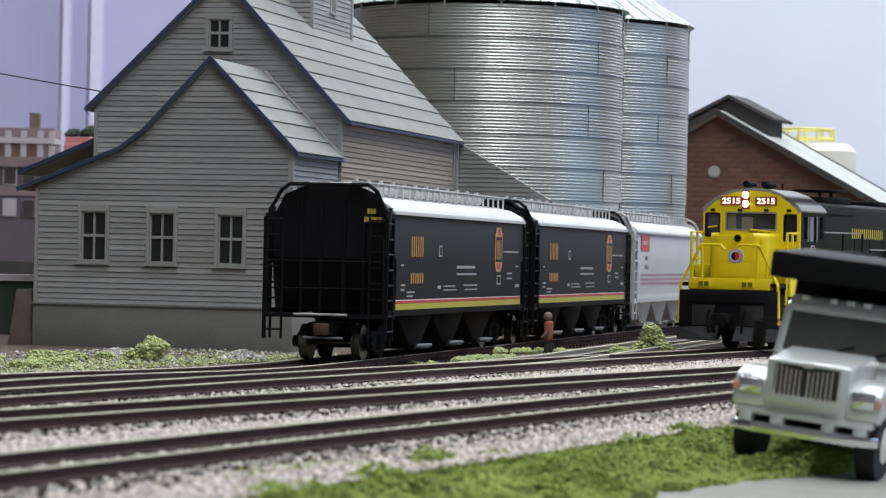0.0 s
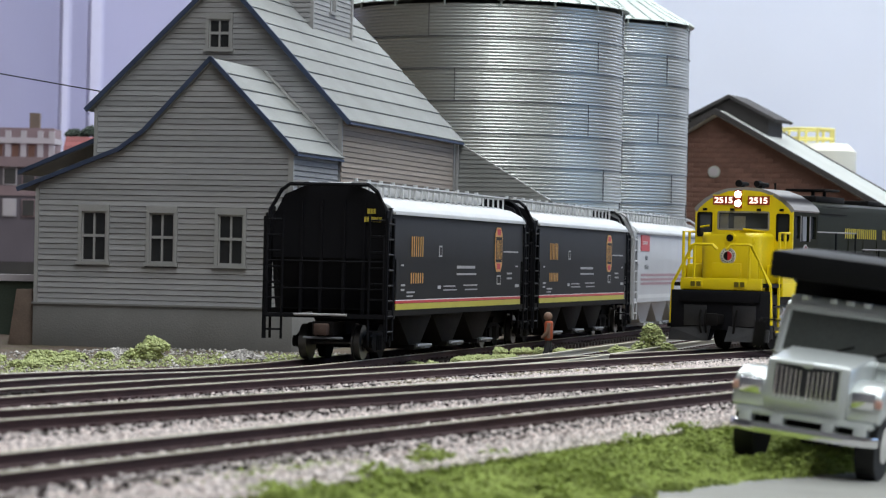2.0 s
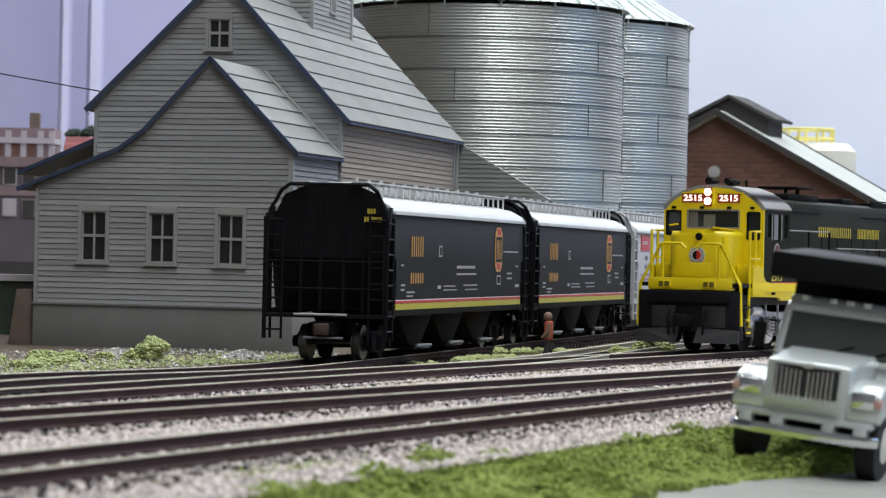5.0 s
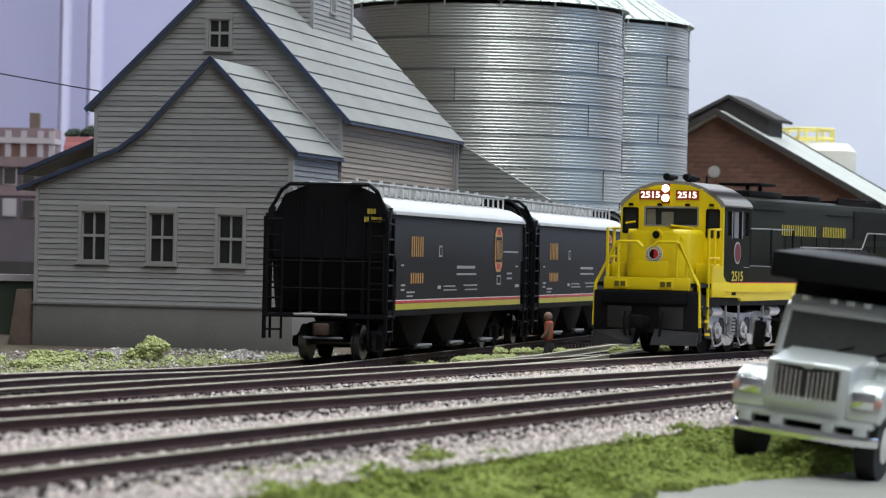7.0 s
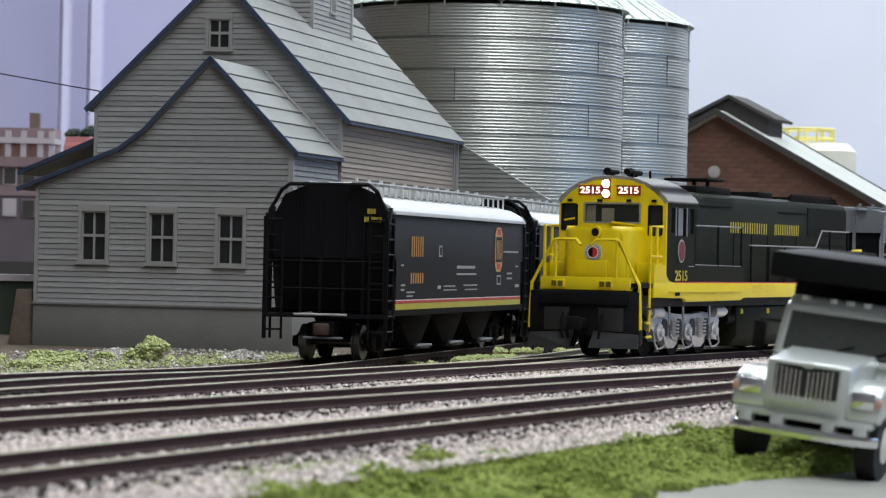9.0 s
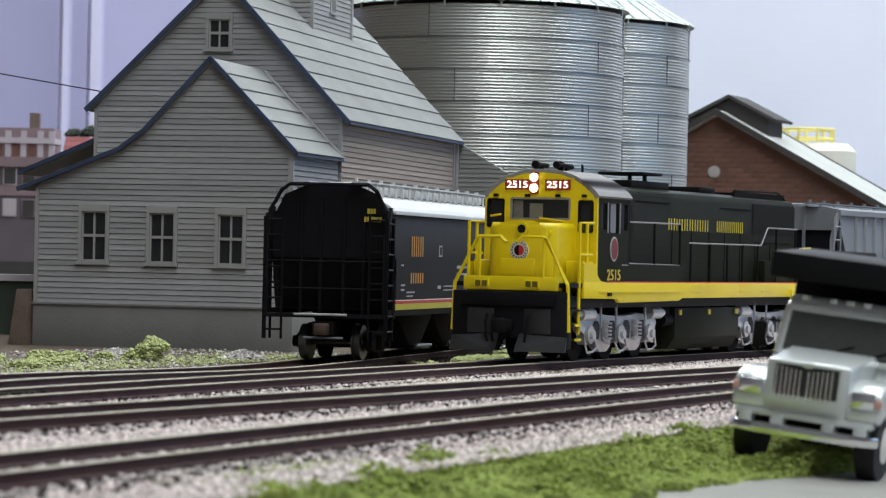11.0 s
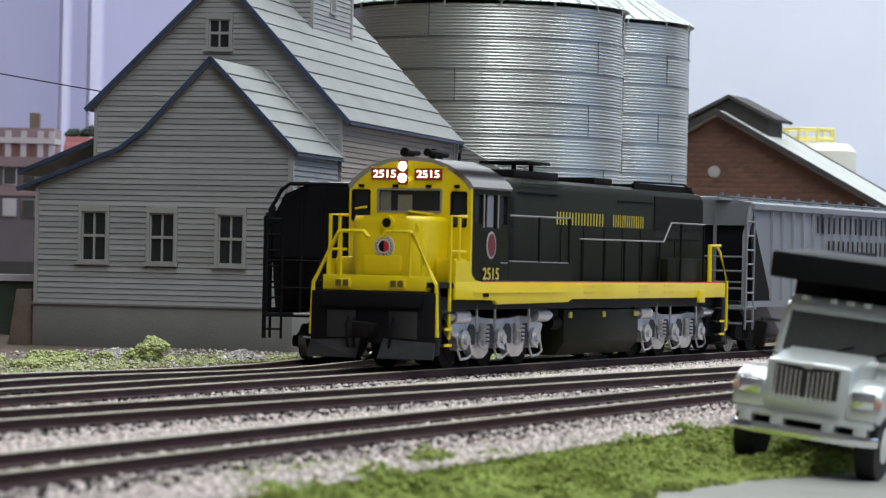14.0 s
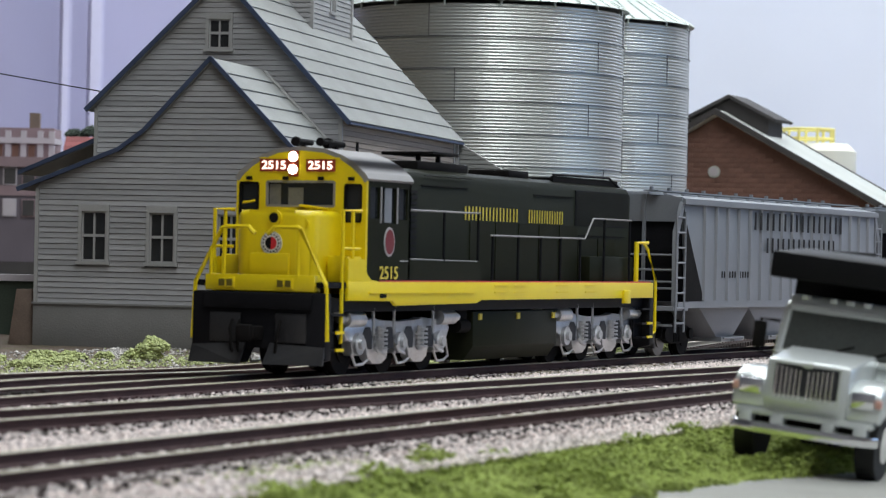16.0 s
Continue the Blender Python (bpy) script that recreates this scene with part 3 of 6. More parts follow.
    part("corner_board", box(mesh(), 61.8, 63.2, 133.8, 135.4, 114.5, 170), TRIM, cup)
    # lean-to with open underside on the far flank
    lt = part("lean_to", slab(mesh(), [(-31.6, 64, 56.2), (-31.6, 150, 56.2), (0, 150, 69.4), (0, 64, 69.4)], 1.2), ROOFING, house, "low lean-to roof with dark open underside")
    bm = mesh()
    vs = [(-32.6, 56.6), (-32.4, 55.0), (0, 68.4), (0, 70.2)]
    prism(bm, vs, "y", 62.8, 64)
    part("rake_board", bm, BLUEEDGE, lt)
    part("lean_to_wall", box(mesh(), -14, 0, 92, 94, -8, 60), SHEDDARK, lt)
    # rear drive-through roof
    rear = part("rear_wall", box(mesh(), 96.9, 97.9, 242.6, 244, -8, 77), TRIM, house, "pale clapboard wall of the rear shed")
    clapboards(rear, [(96, -8), (140, -8), (140, 51.0), (96, 77.2)], 30, 77, [], deep(246), ROOFING)
    # tapered wooden chute foot at the near corner
    bm = mesh()
    prism(bm, [(-10.8, -8), (-0.8, -8), (-1.8, 12.4), (-7.9, 12.4)], "y", 1.5, 9, 0.3)
    part("chute_foot", bm, CHUTEWOOD, house, "brown tapered wooden chute foot")
    bm = tube(mesh(), [(-75, 56, 100), (-37, 56, 93), (3.2, 57.2, 86.6)], 0.22, 5)
    part("overhead_wire", bm, UNDER, house, "thin dark overhead wire")
    return house


# ---- grain bins ----


def build_bin(x, y, radius, base, top, label):
    silo = thing("grain_bin", mpose(x, y, base), label, "grain silo", "grain bins")
    course, nsheet, corr = 15.2, 7, 10
    h = top - base
    n = int(math.ceil(h / course))
    arc = 2 * math.pi / nsheet
    bm = mesh()
    segs = 14
    rows = []
    steps = corr * 4
    for i in range(steps + 1):
        f = i / steps
        rr = radius + 0.26 * math.sin(2 * math.pi * corr * f) + 0.15 * (1 - f)
        rows.append([bm.verts.new((rr * math.cos(arc * k / segs), rr * math.sin(arc * k / segs), f * (course + 0.2))) for k in range(segs + 1)])
    for a, b in zip(rows, rows[1:]):
        for k in range(segs):
            bm.faces.new((a[k], a[k + 1], b[k + 1], b[k]))
    me = finish(bm, "sheet", 180)
    me.materials.append(GALV)
    bm = mesh()
    tube(bm, [(radius + 0.2, 0, 0), (radius + 0.2, 0, course)], 0.2, 4)
    joint = finish(bm, "lap_joint")
    joint.materials.append(DARKGAP)
    for c in range(n):
        for k in range(nsheet):
            a = math.degrees(arc) * (k + 0.37 * (c % 2) + 0.11 * (c % 3))
            for nm, mm in (("sheet", me), ("lap_joint", joint)):
                if nm == "lap_joint" and (k + c) % 2:
                    continue
                s = part(nm, mm, GALV, silo)
                s.matrix_local = mpose(0, 0, h - course * (c + 1), a)
        bm = mesh()
        zz = h - course * (c + 1)
        rows = [[bm.verts.new(((radius + q) * math.cos(2 * math.pi * k / 96), (radius + q) * math.sin(2 * math.pi * k / 96), zz + d)) for k in range(96)] for q, d in ((0.1, 0.0), (0.52, 0.04), (0.52, 0.24), (0.1, 0.28))]
        for a, b in zip(rows, rows[1:]):
            for k in range(96):
                bm.faces.new((a[k], a[(k + 1) % 96], b[(k + 1) % 96], b[k]))
        part("seam", bm, DARKGAP, silo)
    part("inner_wall", cyl(mesh(), (0, 0), radius - 0.6, -2, h, n=64), DARKGAP, silo)
    # roof cone in ribbed sectors
    bm = mesh()
    cyl(bm, (0, 0), radius + 2.6, h + 2.0, h + 38, n=64, r2=8)
    part("roof", bm, GALVROOF, silo, "pale conical steel roof")
    bm = mesh()
    for k in range(40):
        a = 2 * math.pi * k / 40
        tube(bm, [((radius + 2.4) * math.cos(a), (radius + 2.4) * math.sin(a), h + 2.4), (9 * math.cos(a), 9 * math.sin(a), h + 38)], 0.45, 4)
    part("roof_rib", bm, GALVROOF, silo)
    part("cap", cyl(mesh(), (0, 0), 9.5, h + 37, h + 42, n=24), GALVROOF, silo)
    bm = mesh()
    a = math.radians(50)
    cyl(bm, (0.62 * radius * math.cos(a), 0.62 * radius * math.sin(a)), 4, h + 12, h + 22, n=16)
    cyl(bm, (0.62 * radius * math.cos(a), 0.62 * radius * math.sin(a)), 5, h + 22, h + 25, n=16)
    part("vent", bm, GALVROOF, silo)
    bm = mesh()
    for k in range(16):
        a = 2 * math.pi * (k + 0.3) / 16
        box(bm, (radius + 0.8) * math.cos(a) - 0.4, (radius + 0.8) * math.cos(a) + 0.4, (radius + 0.8) * math.sin(a) - 0.4, (radius + 0.8) * math.sin(a) + 0.4, h - 0.6, h + 2.6)
    part("eave_bracket", bm, GALVROOF, silo)
    return silo


# ---- rolling stock ----


def letter_bars(parent, cells, x0, x1, y, z0, z1, material, name="letter_bar"):
    """Plain upright bars, one pair for each cell along a car's side, or one bar where the cells are small."""
    step = (x1 - x0) / cells
    for i in range(cells):
        bm = mesh()
        a, b = x0 + step * (i + 0.16), x0 + step * (i + 0.78)
        lo, hi = min(a, b), max(a, b)
        d = 0.07 * math.copysign(1, y)
        ya, yb = min(y - d, y + d), max(y - d, y + d)
        t = (hi - lo) * 0.22
        if hi - lo > 2.2:
            box(bm, lo, lo + t, ya, yb, z0, z1)
            box(bm, hi - t, hi, ya, yb, z0, z1)
        else:
            box(bm, lo + t, hi - t, ya, yb, z0, z1)
        part(name, bm, material, parent)


def wheelset(bm, x, r=5.2, gauge=8.4):
    for s in (-1, 1):
        cyl(bm, (x, r), r, s * gauge - 0.9, s * gauge + 0.9, "y", 28)
        cyl(bm, (x, r), r + 0.5, s * (gauge - 1.3) - 0.3, s * (gauge - 1.3) + 0.3, "y", 28)
        cyl(bm, (x, r), r * 0.5, s * (gauge + 1.0) - 0.3, s * (gauge + 1.0) + 0.3, "y", 16)
    cyl(bm, (x, r), 0.9, -gauge, gauge, "y", 8)


def freight_truck(parent, x):
    t = part("truck_frame", box(mesh(), x - 2.5, x + 2.5, -10, 10, 4.2, 7.8, 0.4), UNDER, parent, "black two-axle truck")
    for s in (-1, 1):
        bm = mesh()
        prof = [(-13, 4.0), (-12, 6.6), (-6, 8.4), (6, 8.4), (12, 6.6), (13, 4.0), (9.5, 3.6), (5, 2.2), (-5, 2.2), (-9.5, 3.6)]
        prism(bm, [(x + a, b) for a, b in prof], "y", s * 10.4 - 0.9, s * 10.4 + 0.9, 0.2)
        for dx in (-10, 10):
            cyl(bm, (x + dx, 5.2), 1.7, s * 11.4 - 0.8, s * 11.4 + 0.8, "y", 12)
        for dx in (-2.0, 0, 2.0):
            cyl(bm, (x + dx, s * 10.9), 0.85, 2.8, 7.2, "z", 8)
        part("side_frame", bm, UNDER, t)
    # only the dx > 0 wheelset is brighter steel, imitating highlights on its rims
    for dx in (-10, 10):
        bm = mesh()
        wheelset(bm, x + dx)
        part("wheelset", bm, WHEEL if dx > 0 else UNDER, t)


def ladder(parent, material, x, y, z0, z1, width, axis="x", rungs=7, r=0.28):
    bm = mesh()
    if axis == "x":
        ends = [(x, y), (x - width, y)]
    else:
        ends = [(x, y), (x, y - width)]
    for e in ends:
        tube(bm, [(*e, z0), (*e, z1)], r, 5)
    for i in range(rungs):
        z = z0 + (z1 - z0) * (i + 0.6) / rungs
        tube(bm, [(*ends[0], z), (*ends[1], z)], r * 0.8, 5)
    part("ladder", bm, material, parent)


def build_hopper(m, label, body_mat, roof_mat, scheme, group):
    """Covered hopper car; local x runs along the car, z from the rail head."""
    car = thing("hopper_car", m, label, "hopper car", group)
    hw, L, S = 18.4, 100.0, 89.0
    ribbed = scheme == "ribbed"
    up = 2.0 if ribbed else 0.0
    # body: sides between the bolsters, sloping end sheets
    bm = mesh()
    sec = [(-hw, 14.8), (hw, 14.8), (hw + 0.1, 30), (hw - 0.2, 43.2 + up), (hw - 0.9, 44.2 + up), (-hw + 0.9, 44.2 + up), (-hw + 0.2, 43.2 + up), (-hw - 0.1, 30)]
    rows = []
    for x, zlow in ((S + 4.0, 30), (S, 14.8), (-S, 14.8), (-S - 4.0, 30)):
        rows.append([bm.verts.new((x if z > 29 else math.copysign(S, x), y, max(z, 14.8))) for y, z in sec])
    for a, b in zip(rows, rows[1:]):
        for k in range(8):
            j = (k + 1) % 8
            if len({a[k].co.copy().freeze(), b[k].co.copy().freeze(), b[j].co.copy().freeze(), a[j].co.copy().freeze()}) == 4:
                bm.faces.new((a[k], b[k], b[j], a[j]))
    bm.faces.new(rows[0])
    bm.faces.new(rows[-1][::-1])
    bmesh.ops.remove_doubles(bm, verts=bm.verts, dist=0.01)
    body = part("body", bm, body_mat, car)
    # rounded roof
    bm = mesh()
    prof = [(hw + 0.35, 43.6), (hw + 0.35, 44.3), (hw - 0.8, 45.6), (14, 47.6), (8, 49.0), (0, 49.6), (-8, 49.0), (-14, 47.6), (-hw + 0.8, 45.6), (-hw - 0.35, 44.3), (-hw - 0.35, 43.6)]
    if ribbed:
        prof = [(hw + 0.3, 44.2), (hw + 0.3, 46.0), (14, 46.9), (0, 47.2), (-14, 46.9), (-hw - 0.3, 46.0), (-hw - 0.3, 44.2)]
    prism(bm, prof, "x", -S - 5, S + 5, 0.12)
    roof = part("roof", bm, roof_mat, car, "pale grey rounded roof")
    part("roof_rib", box(mesh(), -S - 4, S + 4, hw - 0.1, hw + 0.75, 43.2 + 0.5 * up, 43.9 + 0.5 * up), roof_mat, roof)
    drop = 4.2 if ribbed else 0.0
    # running boards on brackets with hatch covers between
    for s in (-1, 1):
        bm = mesh()
        box(bm, -S - 8, S + 8, s * 8.8 - 2.4, s * 8.8 + 2.4, 52.2 - drop, 52.6 - drop)
        part("running_board", bm, roof_mat, roof)
        for i in range(0 if ribbed else 24):
            x = -S - 4 + i * (2 * S + 8) / 23
            bm = mesh()
            box(bm, x - 0.3, x + 0.3, s * 10.8 - 0.3, s * 10.8 + 0.3, 48.0, 52.3)
            box(bm, x - 0.3, x + 0.3, s * 10.8 - 3.0, s * 10.8 + 0.3, 51.6, 52.2)
            part("bracket", bm, roof_mat, roof)
    for i in range(12):
        x = -S + 8 + i * (2 * S - 16) / 11
        part("hatch", box(mesh(), x - 6, x + 6, -4.5, 4.5, 49.4 - 1.3 * drop, 52.6 - drop, 0.8), roof_mat, roof)
        bm = mesh()
        cyl(bm, (x + 6.4, 5.2), 0.7, 52.4 - drop, 53.8 - drop, "z", 8)
        part("hatch_latch", bm, roof_mat, roof)
    # hopper bays and slope sheets beneath
    for k, xc in enumerate((-44, 0, 44)):
        bm = mesh()
        prism(bm, [(xc - 21.9, 14.8), (xc + 21.9, 14.8), (xc + 21.9, 12.6), (xc + 7, 3.6), (xc - 7, 3.6), (xc - 21.9, 12.6)], "y", -13.5, 13.5, 0.3)
        box(bm, xc - 7, xc + 7, -15, 15, 2.4, 3.8)
        bay = part("hopper_bay", bm, UNDER if scheme == "black" else body_mat, car)
        bm = mesh()
        box(bm, xc - 8, xc - 1, 13.6, 16.4, 2.6, 4.0)
        tube(bm, [(xc - 9, 16.5, 3.6), (xc + 9, 16.5, 3.6)], 0.4)
        part("outlet_gate", bm, HOPPERGREY, bay)
    part("centre_sill", box(mesh(), -L - 2, L + 2, -3.2, 3.2, 7.4, 11.4), UNDER, car)
    part("side_sill", box(mesh(), -S - 9, S + 9, hw - 1.2, hw + 0.25, 13.2, 15.0), UNDER if scheme == "black" else body_mat, car)
    part("side_sill", box(mesh(), -S - 9, S + 9, -hw - 0.25, -hw + 1.2, 13.2, 15.0), UNDER if scheme == "black" else body_mat, car)
    end_mat = BLACK if scheme == "black" else body_mat
    # the grey ribbed car gets black end sheets for the shade of its open end
    sheet_mat = BLACK if scheme != "light" else body_mat
    for s in (-1, 1):
        bm = mesh()
        # end bulkhead with sloping sheet, corner posts and platform
        prism(bm, [(s * S, 14.8), (s * (S + 4.5), 30), (s * (S + 4.5), 45), (s * (S - 4), 45), (s * (S - 4), 14.8)], "y", -hw + 1.4, hw - 1.4, 0.3)
        end = part("end", bm, sheet_mat, car, "dark ribbed car end")
        bm = mesh()
        if ribbed:
            box(bm, s * (S + 5.2) - 0.5, s * (S + 5.2) + 0.5, -hw + 0.4, hw - 0.4, 39.0, 46.4)
        else:
            prism(bm, [(-hw + 0.6, 30), (-hw + 0.2, 41), (-14.5, 48.6), (-8, 51.4), (8, 51.4), (14.5, 48.6), (hw - 0.2, 41), (hw - 0.6, 30)], "x", s * (S + 5.2) - 0.5, s * (S + 5.2) + 0.5)
        part("end_sheet", bm, end_mat, end)
        bm = mesh()
        box(bm, min(s * S, s * (L + 1)), max(s * S, s * (L + 1)), -hw, hw, 12.4, 13.6)
        part("end_platform", bm, end_mat, end)
        for y in (-hw + 0.5, hw - 0.5):
            bm = mesh()
            prism(bm, [(s * (S + 4), 45), (s * (S + 6), 45), (s * (L + 0.5), 36), (s * (L + 0.5), 13), (s * (L - 2.0), 13), (s * (L - 2), 34)], "y", y - 0.5, y + 0.5)
            part("corner_post", bm, end_mat, end)
        for y in (6,) if ribbed else (-9, -3, 4, 10):
            tubebm = mesh()
            box(tubebm, min(s * (S + 5.4), s * (S + 6.4)), max(s * (S + 5.4), s * (S + 6.4)), y - 0.45, y + 0.45, 13, 47)
            part("end_post", tubebm, end_mat, end)
        bm = mesh()
        for z in (21, 29):
            tube(bm, [(s * (L - 0.3), -hw + 1, z), (s * (L - 0.3), hw - 1, z)], 0.35)
        part("cross_bar", bm, end_mat, end)
        # top hoop rail
        if not ribbed:
            bm = mesh()
            tube(bm, [(s * (L - 1), -hw + 0.4, 36), (s * (S + 9), -hw + 0.6, 44), (s * (S + 9), -hw + 4, 49.8), (s * (S + 9), -12, 51.6), (s * (S + 9), 12, 51.6), (s * (S + 9), hw - 4, 49.8), (s * (S + 9), hw - 0.6, 44), (s * (L - 1), hw - 0.4, 36)], 0.65)
            part("hoop_rail", bm, end_mat, end)
        if ribbed:
            for z in (8, 13.5, 19, 24.5):
                bm = mesh()
                tube(bm, [(s * (L - 0.3), -hw + 1, z), (s * (L - 0.3), hw - 1, z)], 0.4)
                part("cross_bar", bm, end_mat, end)
        for y in () if ribbed else (-hw + 0.2, hw - 5.2):
            ladder(end, end_mat, s * (L + 0.3), y + 5, 6, 43, 5, "y", 8, 0.4)
        ladder(end, end_mat, s * (L + 0.3), hw + 0.3, 6, 42, s * 7, "x", 8, 0.4)
        ladder(end, end_mat, s * (L + 0.3), -hw - 0.3, 6, 42, s * 7, "x", 8, 0.4)
        bm = mesh()
        box(bm, min(s * (L + 1), s * (L + 5)), max(s * (L + 1), s * (L + 5)), -2, 2, 7.4, 10.8, 0.5)
        part("coupler", bm, RUSTY, car)
        bm = mesh()
        tube(bm, [(s * (L + 1.4), -9, 13.4), (s * (L + 1.4), 7, 13.4)], 0.4)
        part("uncoupling_bar", bm, HOPPERLIGHT, end)
        bm = mesh()
        tube(bm, [(s * (L + 1.4), -6, 6.6), (s * (L + 1.4), 6, 6.6)], 0.4)
        part("brake_beam", bm, HOPPERGREY, end)
        freight_truck(car, s * 80)
    y = hw + 0.16
    if scheme == "black":
        part("stripe", box(mesh(), -S, S, hw - 0.3, y, 17.7, 17.95), WHITE, body, "thin white edge line")
        part("stripe", box(mesh(), -S, S, hw - 0.3, y, 16.9, 17.7), STRIPERED, body, "red side stripe")
        part("stripe", box(mesh(), -S, S, hw - 0.3, y, 15.0, 16.8), STRIPEYEL, body, "yellow side stripe")
        letter_bars(body, 3, 71.5, 55.0, y, 30.9, 37.0, ORANGE)
        letter_bars(body, 6, 72, 54.5, y, 22.8, 26.0, ORANGE)
        # round emblem between two bars
        bm = mesh()
        prism(bm, [(-55, 26.4), (-49, 26.4), (-46.5, 28.6), (-46.5, 39.2), (-49, 41.4), (-55, 41.4), (-57.5, 39.2), (-57.5, 28.6)], "y", y - 0.1, y + 0.05)
        part("emblem", bm, ORANGE, body, "orange outlined emblem")
        part("emblem_field", box(mesh(), -56.5, -47.5, y, y + 0.1, 29.6, 38.2), HOPPERBLACK, body)
        for za, zb in ((27.2, 29.2), (38.8, 40.8)):
            part("emblem_field", box(mesh(), -54.6, -49.4, y, y + 0.1, za, zb), STRIPERED, body)
        letter_bars(body, 2, -48, -56, y + 0.1, 30.6, 37.2, ORANGE)
        part("emblem_line", box(mesh(), -84, -60, y - 0.1, y + 0.05, 33.0, 33.5), DULLWHITE, body)
        for x0, x1, za, zb in ((10, -16, 27.4, 28.3), (10, -18, 25.3, 25.9), (76, 66, 19.9, 20.4), (76, 68, 18.8, 19.2), (83, 78, 22.0, 22.6), (83, 79, 20.6, 21.2), (28, 12, 21.6, 22.0), (28, 10, 20.4, 20.8), (0, -20, 21.8, 22.2), (-2, -20, 20.4, 20.8), (-50, -56, 22, 25.2), (-66, -74, 25.5, 26.1), (-66, -74, 23.8, 24.4), (35, 31, 31, 34.5), (36, 32, 21, 22), (-80, -86, 21, 22), (83, 80, 28, 28.5), (-80, -84, 28, 28.5)):
            part("print_bar", box(mesh(), x1, x0, y - 0.1, y + 0.04, za, zb), DULLWHITE, body)
            if zb - za > 2:
                part("print_bar", box(mesh(), x1 + 0.7, x0 - 0.7, y - 0.1, y + 0.09, za + 0.5, zb - 0.5), HOPPERBLACK, body)
        ey = 12.6
        for n2, za in ((3, 43.2), (6, 40.8)):
            for i in range(n2):
                part("print_bar", box(mesh(), L - 5.0, S + 6.6, ey - 1.5 + i * 0.9 - (n2 == 6) * 0.9, ey - 0.9 + i * 0.9 - (n2 == 6) * 0.9, za, za + 1.5), GOLD, body)
    elif scheme == "light":
        part("stripe", box(mesh(), -S, S, hw - 0.3, y, 15.0, 16.6), HOPPERROOF, body)
        for za in (24.6, 22.6, 20.8):
            part("stripe", box(mesh(), -S, S - 8, hw - 0.3, y, za, za + 1.1), mat("faded_red_stripe", (0.34, 0.20, 0.22), 0.5, bump=0) if za > 24 else bpy.data.materials["faded_red_stripe"], body)
        part("emblem", box(mesh(), 60, 82, hw - 0.3, y, 35.5, 42.5), RED, body, "red emblem panel")
        letter_bars(body, 6, 79, 66, y + 0.1, 38.4, 39.8, WHITE)
        letter_bars(body, 2, 72, 64, y, 31.5, 33.5, HOPPERGREY)
        letter_bars(body, 3, 73, 62, y, 27.5, 29.5, HOPPERGREY)
    else:
        # ribbed sides
        for i in range(17):
            x = S - 12 - i * 10.1
            bm = mesh()
            prism(bm, [(x - 0.9, hw), (x - 0.35, hw + 0.75), (x + 0.35, hw + 0.75), (x + 0.9, hw)], "z", 15.4, 44.0)
            part("rib", bm, body_mat, body)
        letter_bars(body, 8, 36, -56, hw + 0.85, 37.6, 43.2, BLACK)
        letter_bars(body, 7, 24, -48, hw + 0.85, 30.4, 35.2, BLACK)
        letter_bars(body, 6, 62, 34, hw + 0.2, 22.4, 24.4, UNDER)
        # flat black triangle drawn on the side for the shade before the slope sheet
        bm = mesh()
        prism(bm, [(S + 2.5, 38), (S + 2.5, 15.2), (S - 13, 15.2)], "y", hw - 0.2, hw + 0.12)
        part("slope_sheet", bm, UNDER, body, "flat dark sheet for the shade before the slope sheet")
        part("top_chord", box(mesh(), -S - 6, S + 6, hw, hw + 0.9, 44.2, 45.8), roof_mat, body)
    return car


def ride_high(vehicle, lift):
    """Lifts everything but the wheelsets, for a taller ride on the same wheels."""
    for p in vehicle.children:
        p.location.z += lift * MM
        for q in p.children:
            if q.name.startswith("wheelset"):
                q.location.z -= lift * MM


# ---- locomotive ----
PLOUGH = mat("worn_plough_black", (0.018, 0.018, 0.02), 0.5, var=0.5, scale=120, bump=0.1, stain=(0.045, 0.042, 0.04), stain_amt=0.5)
LOCO_LEN = 214.0


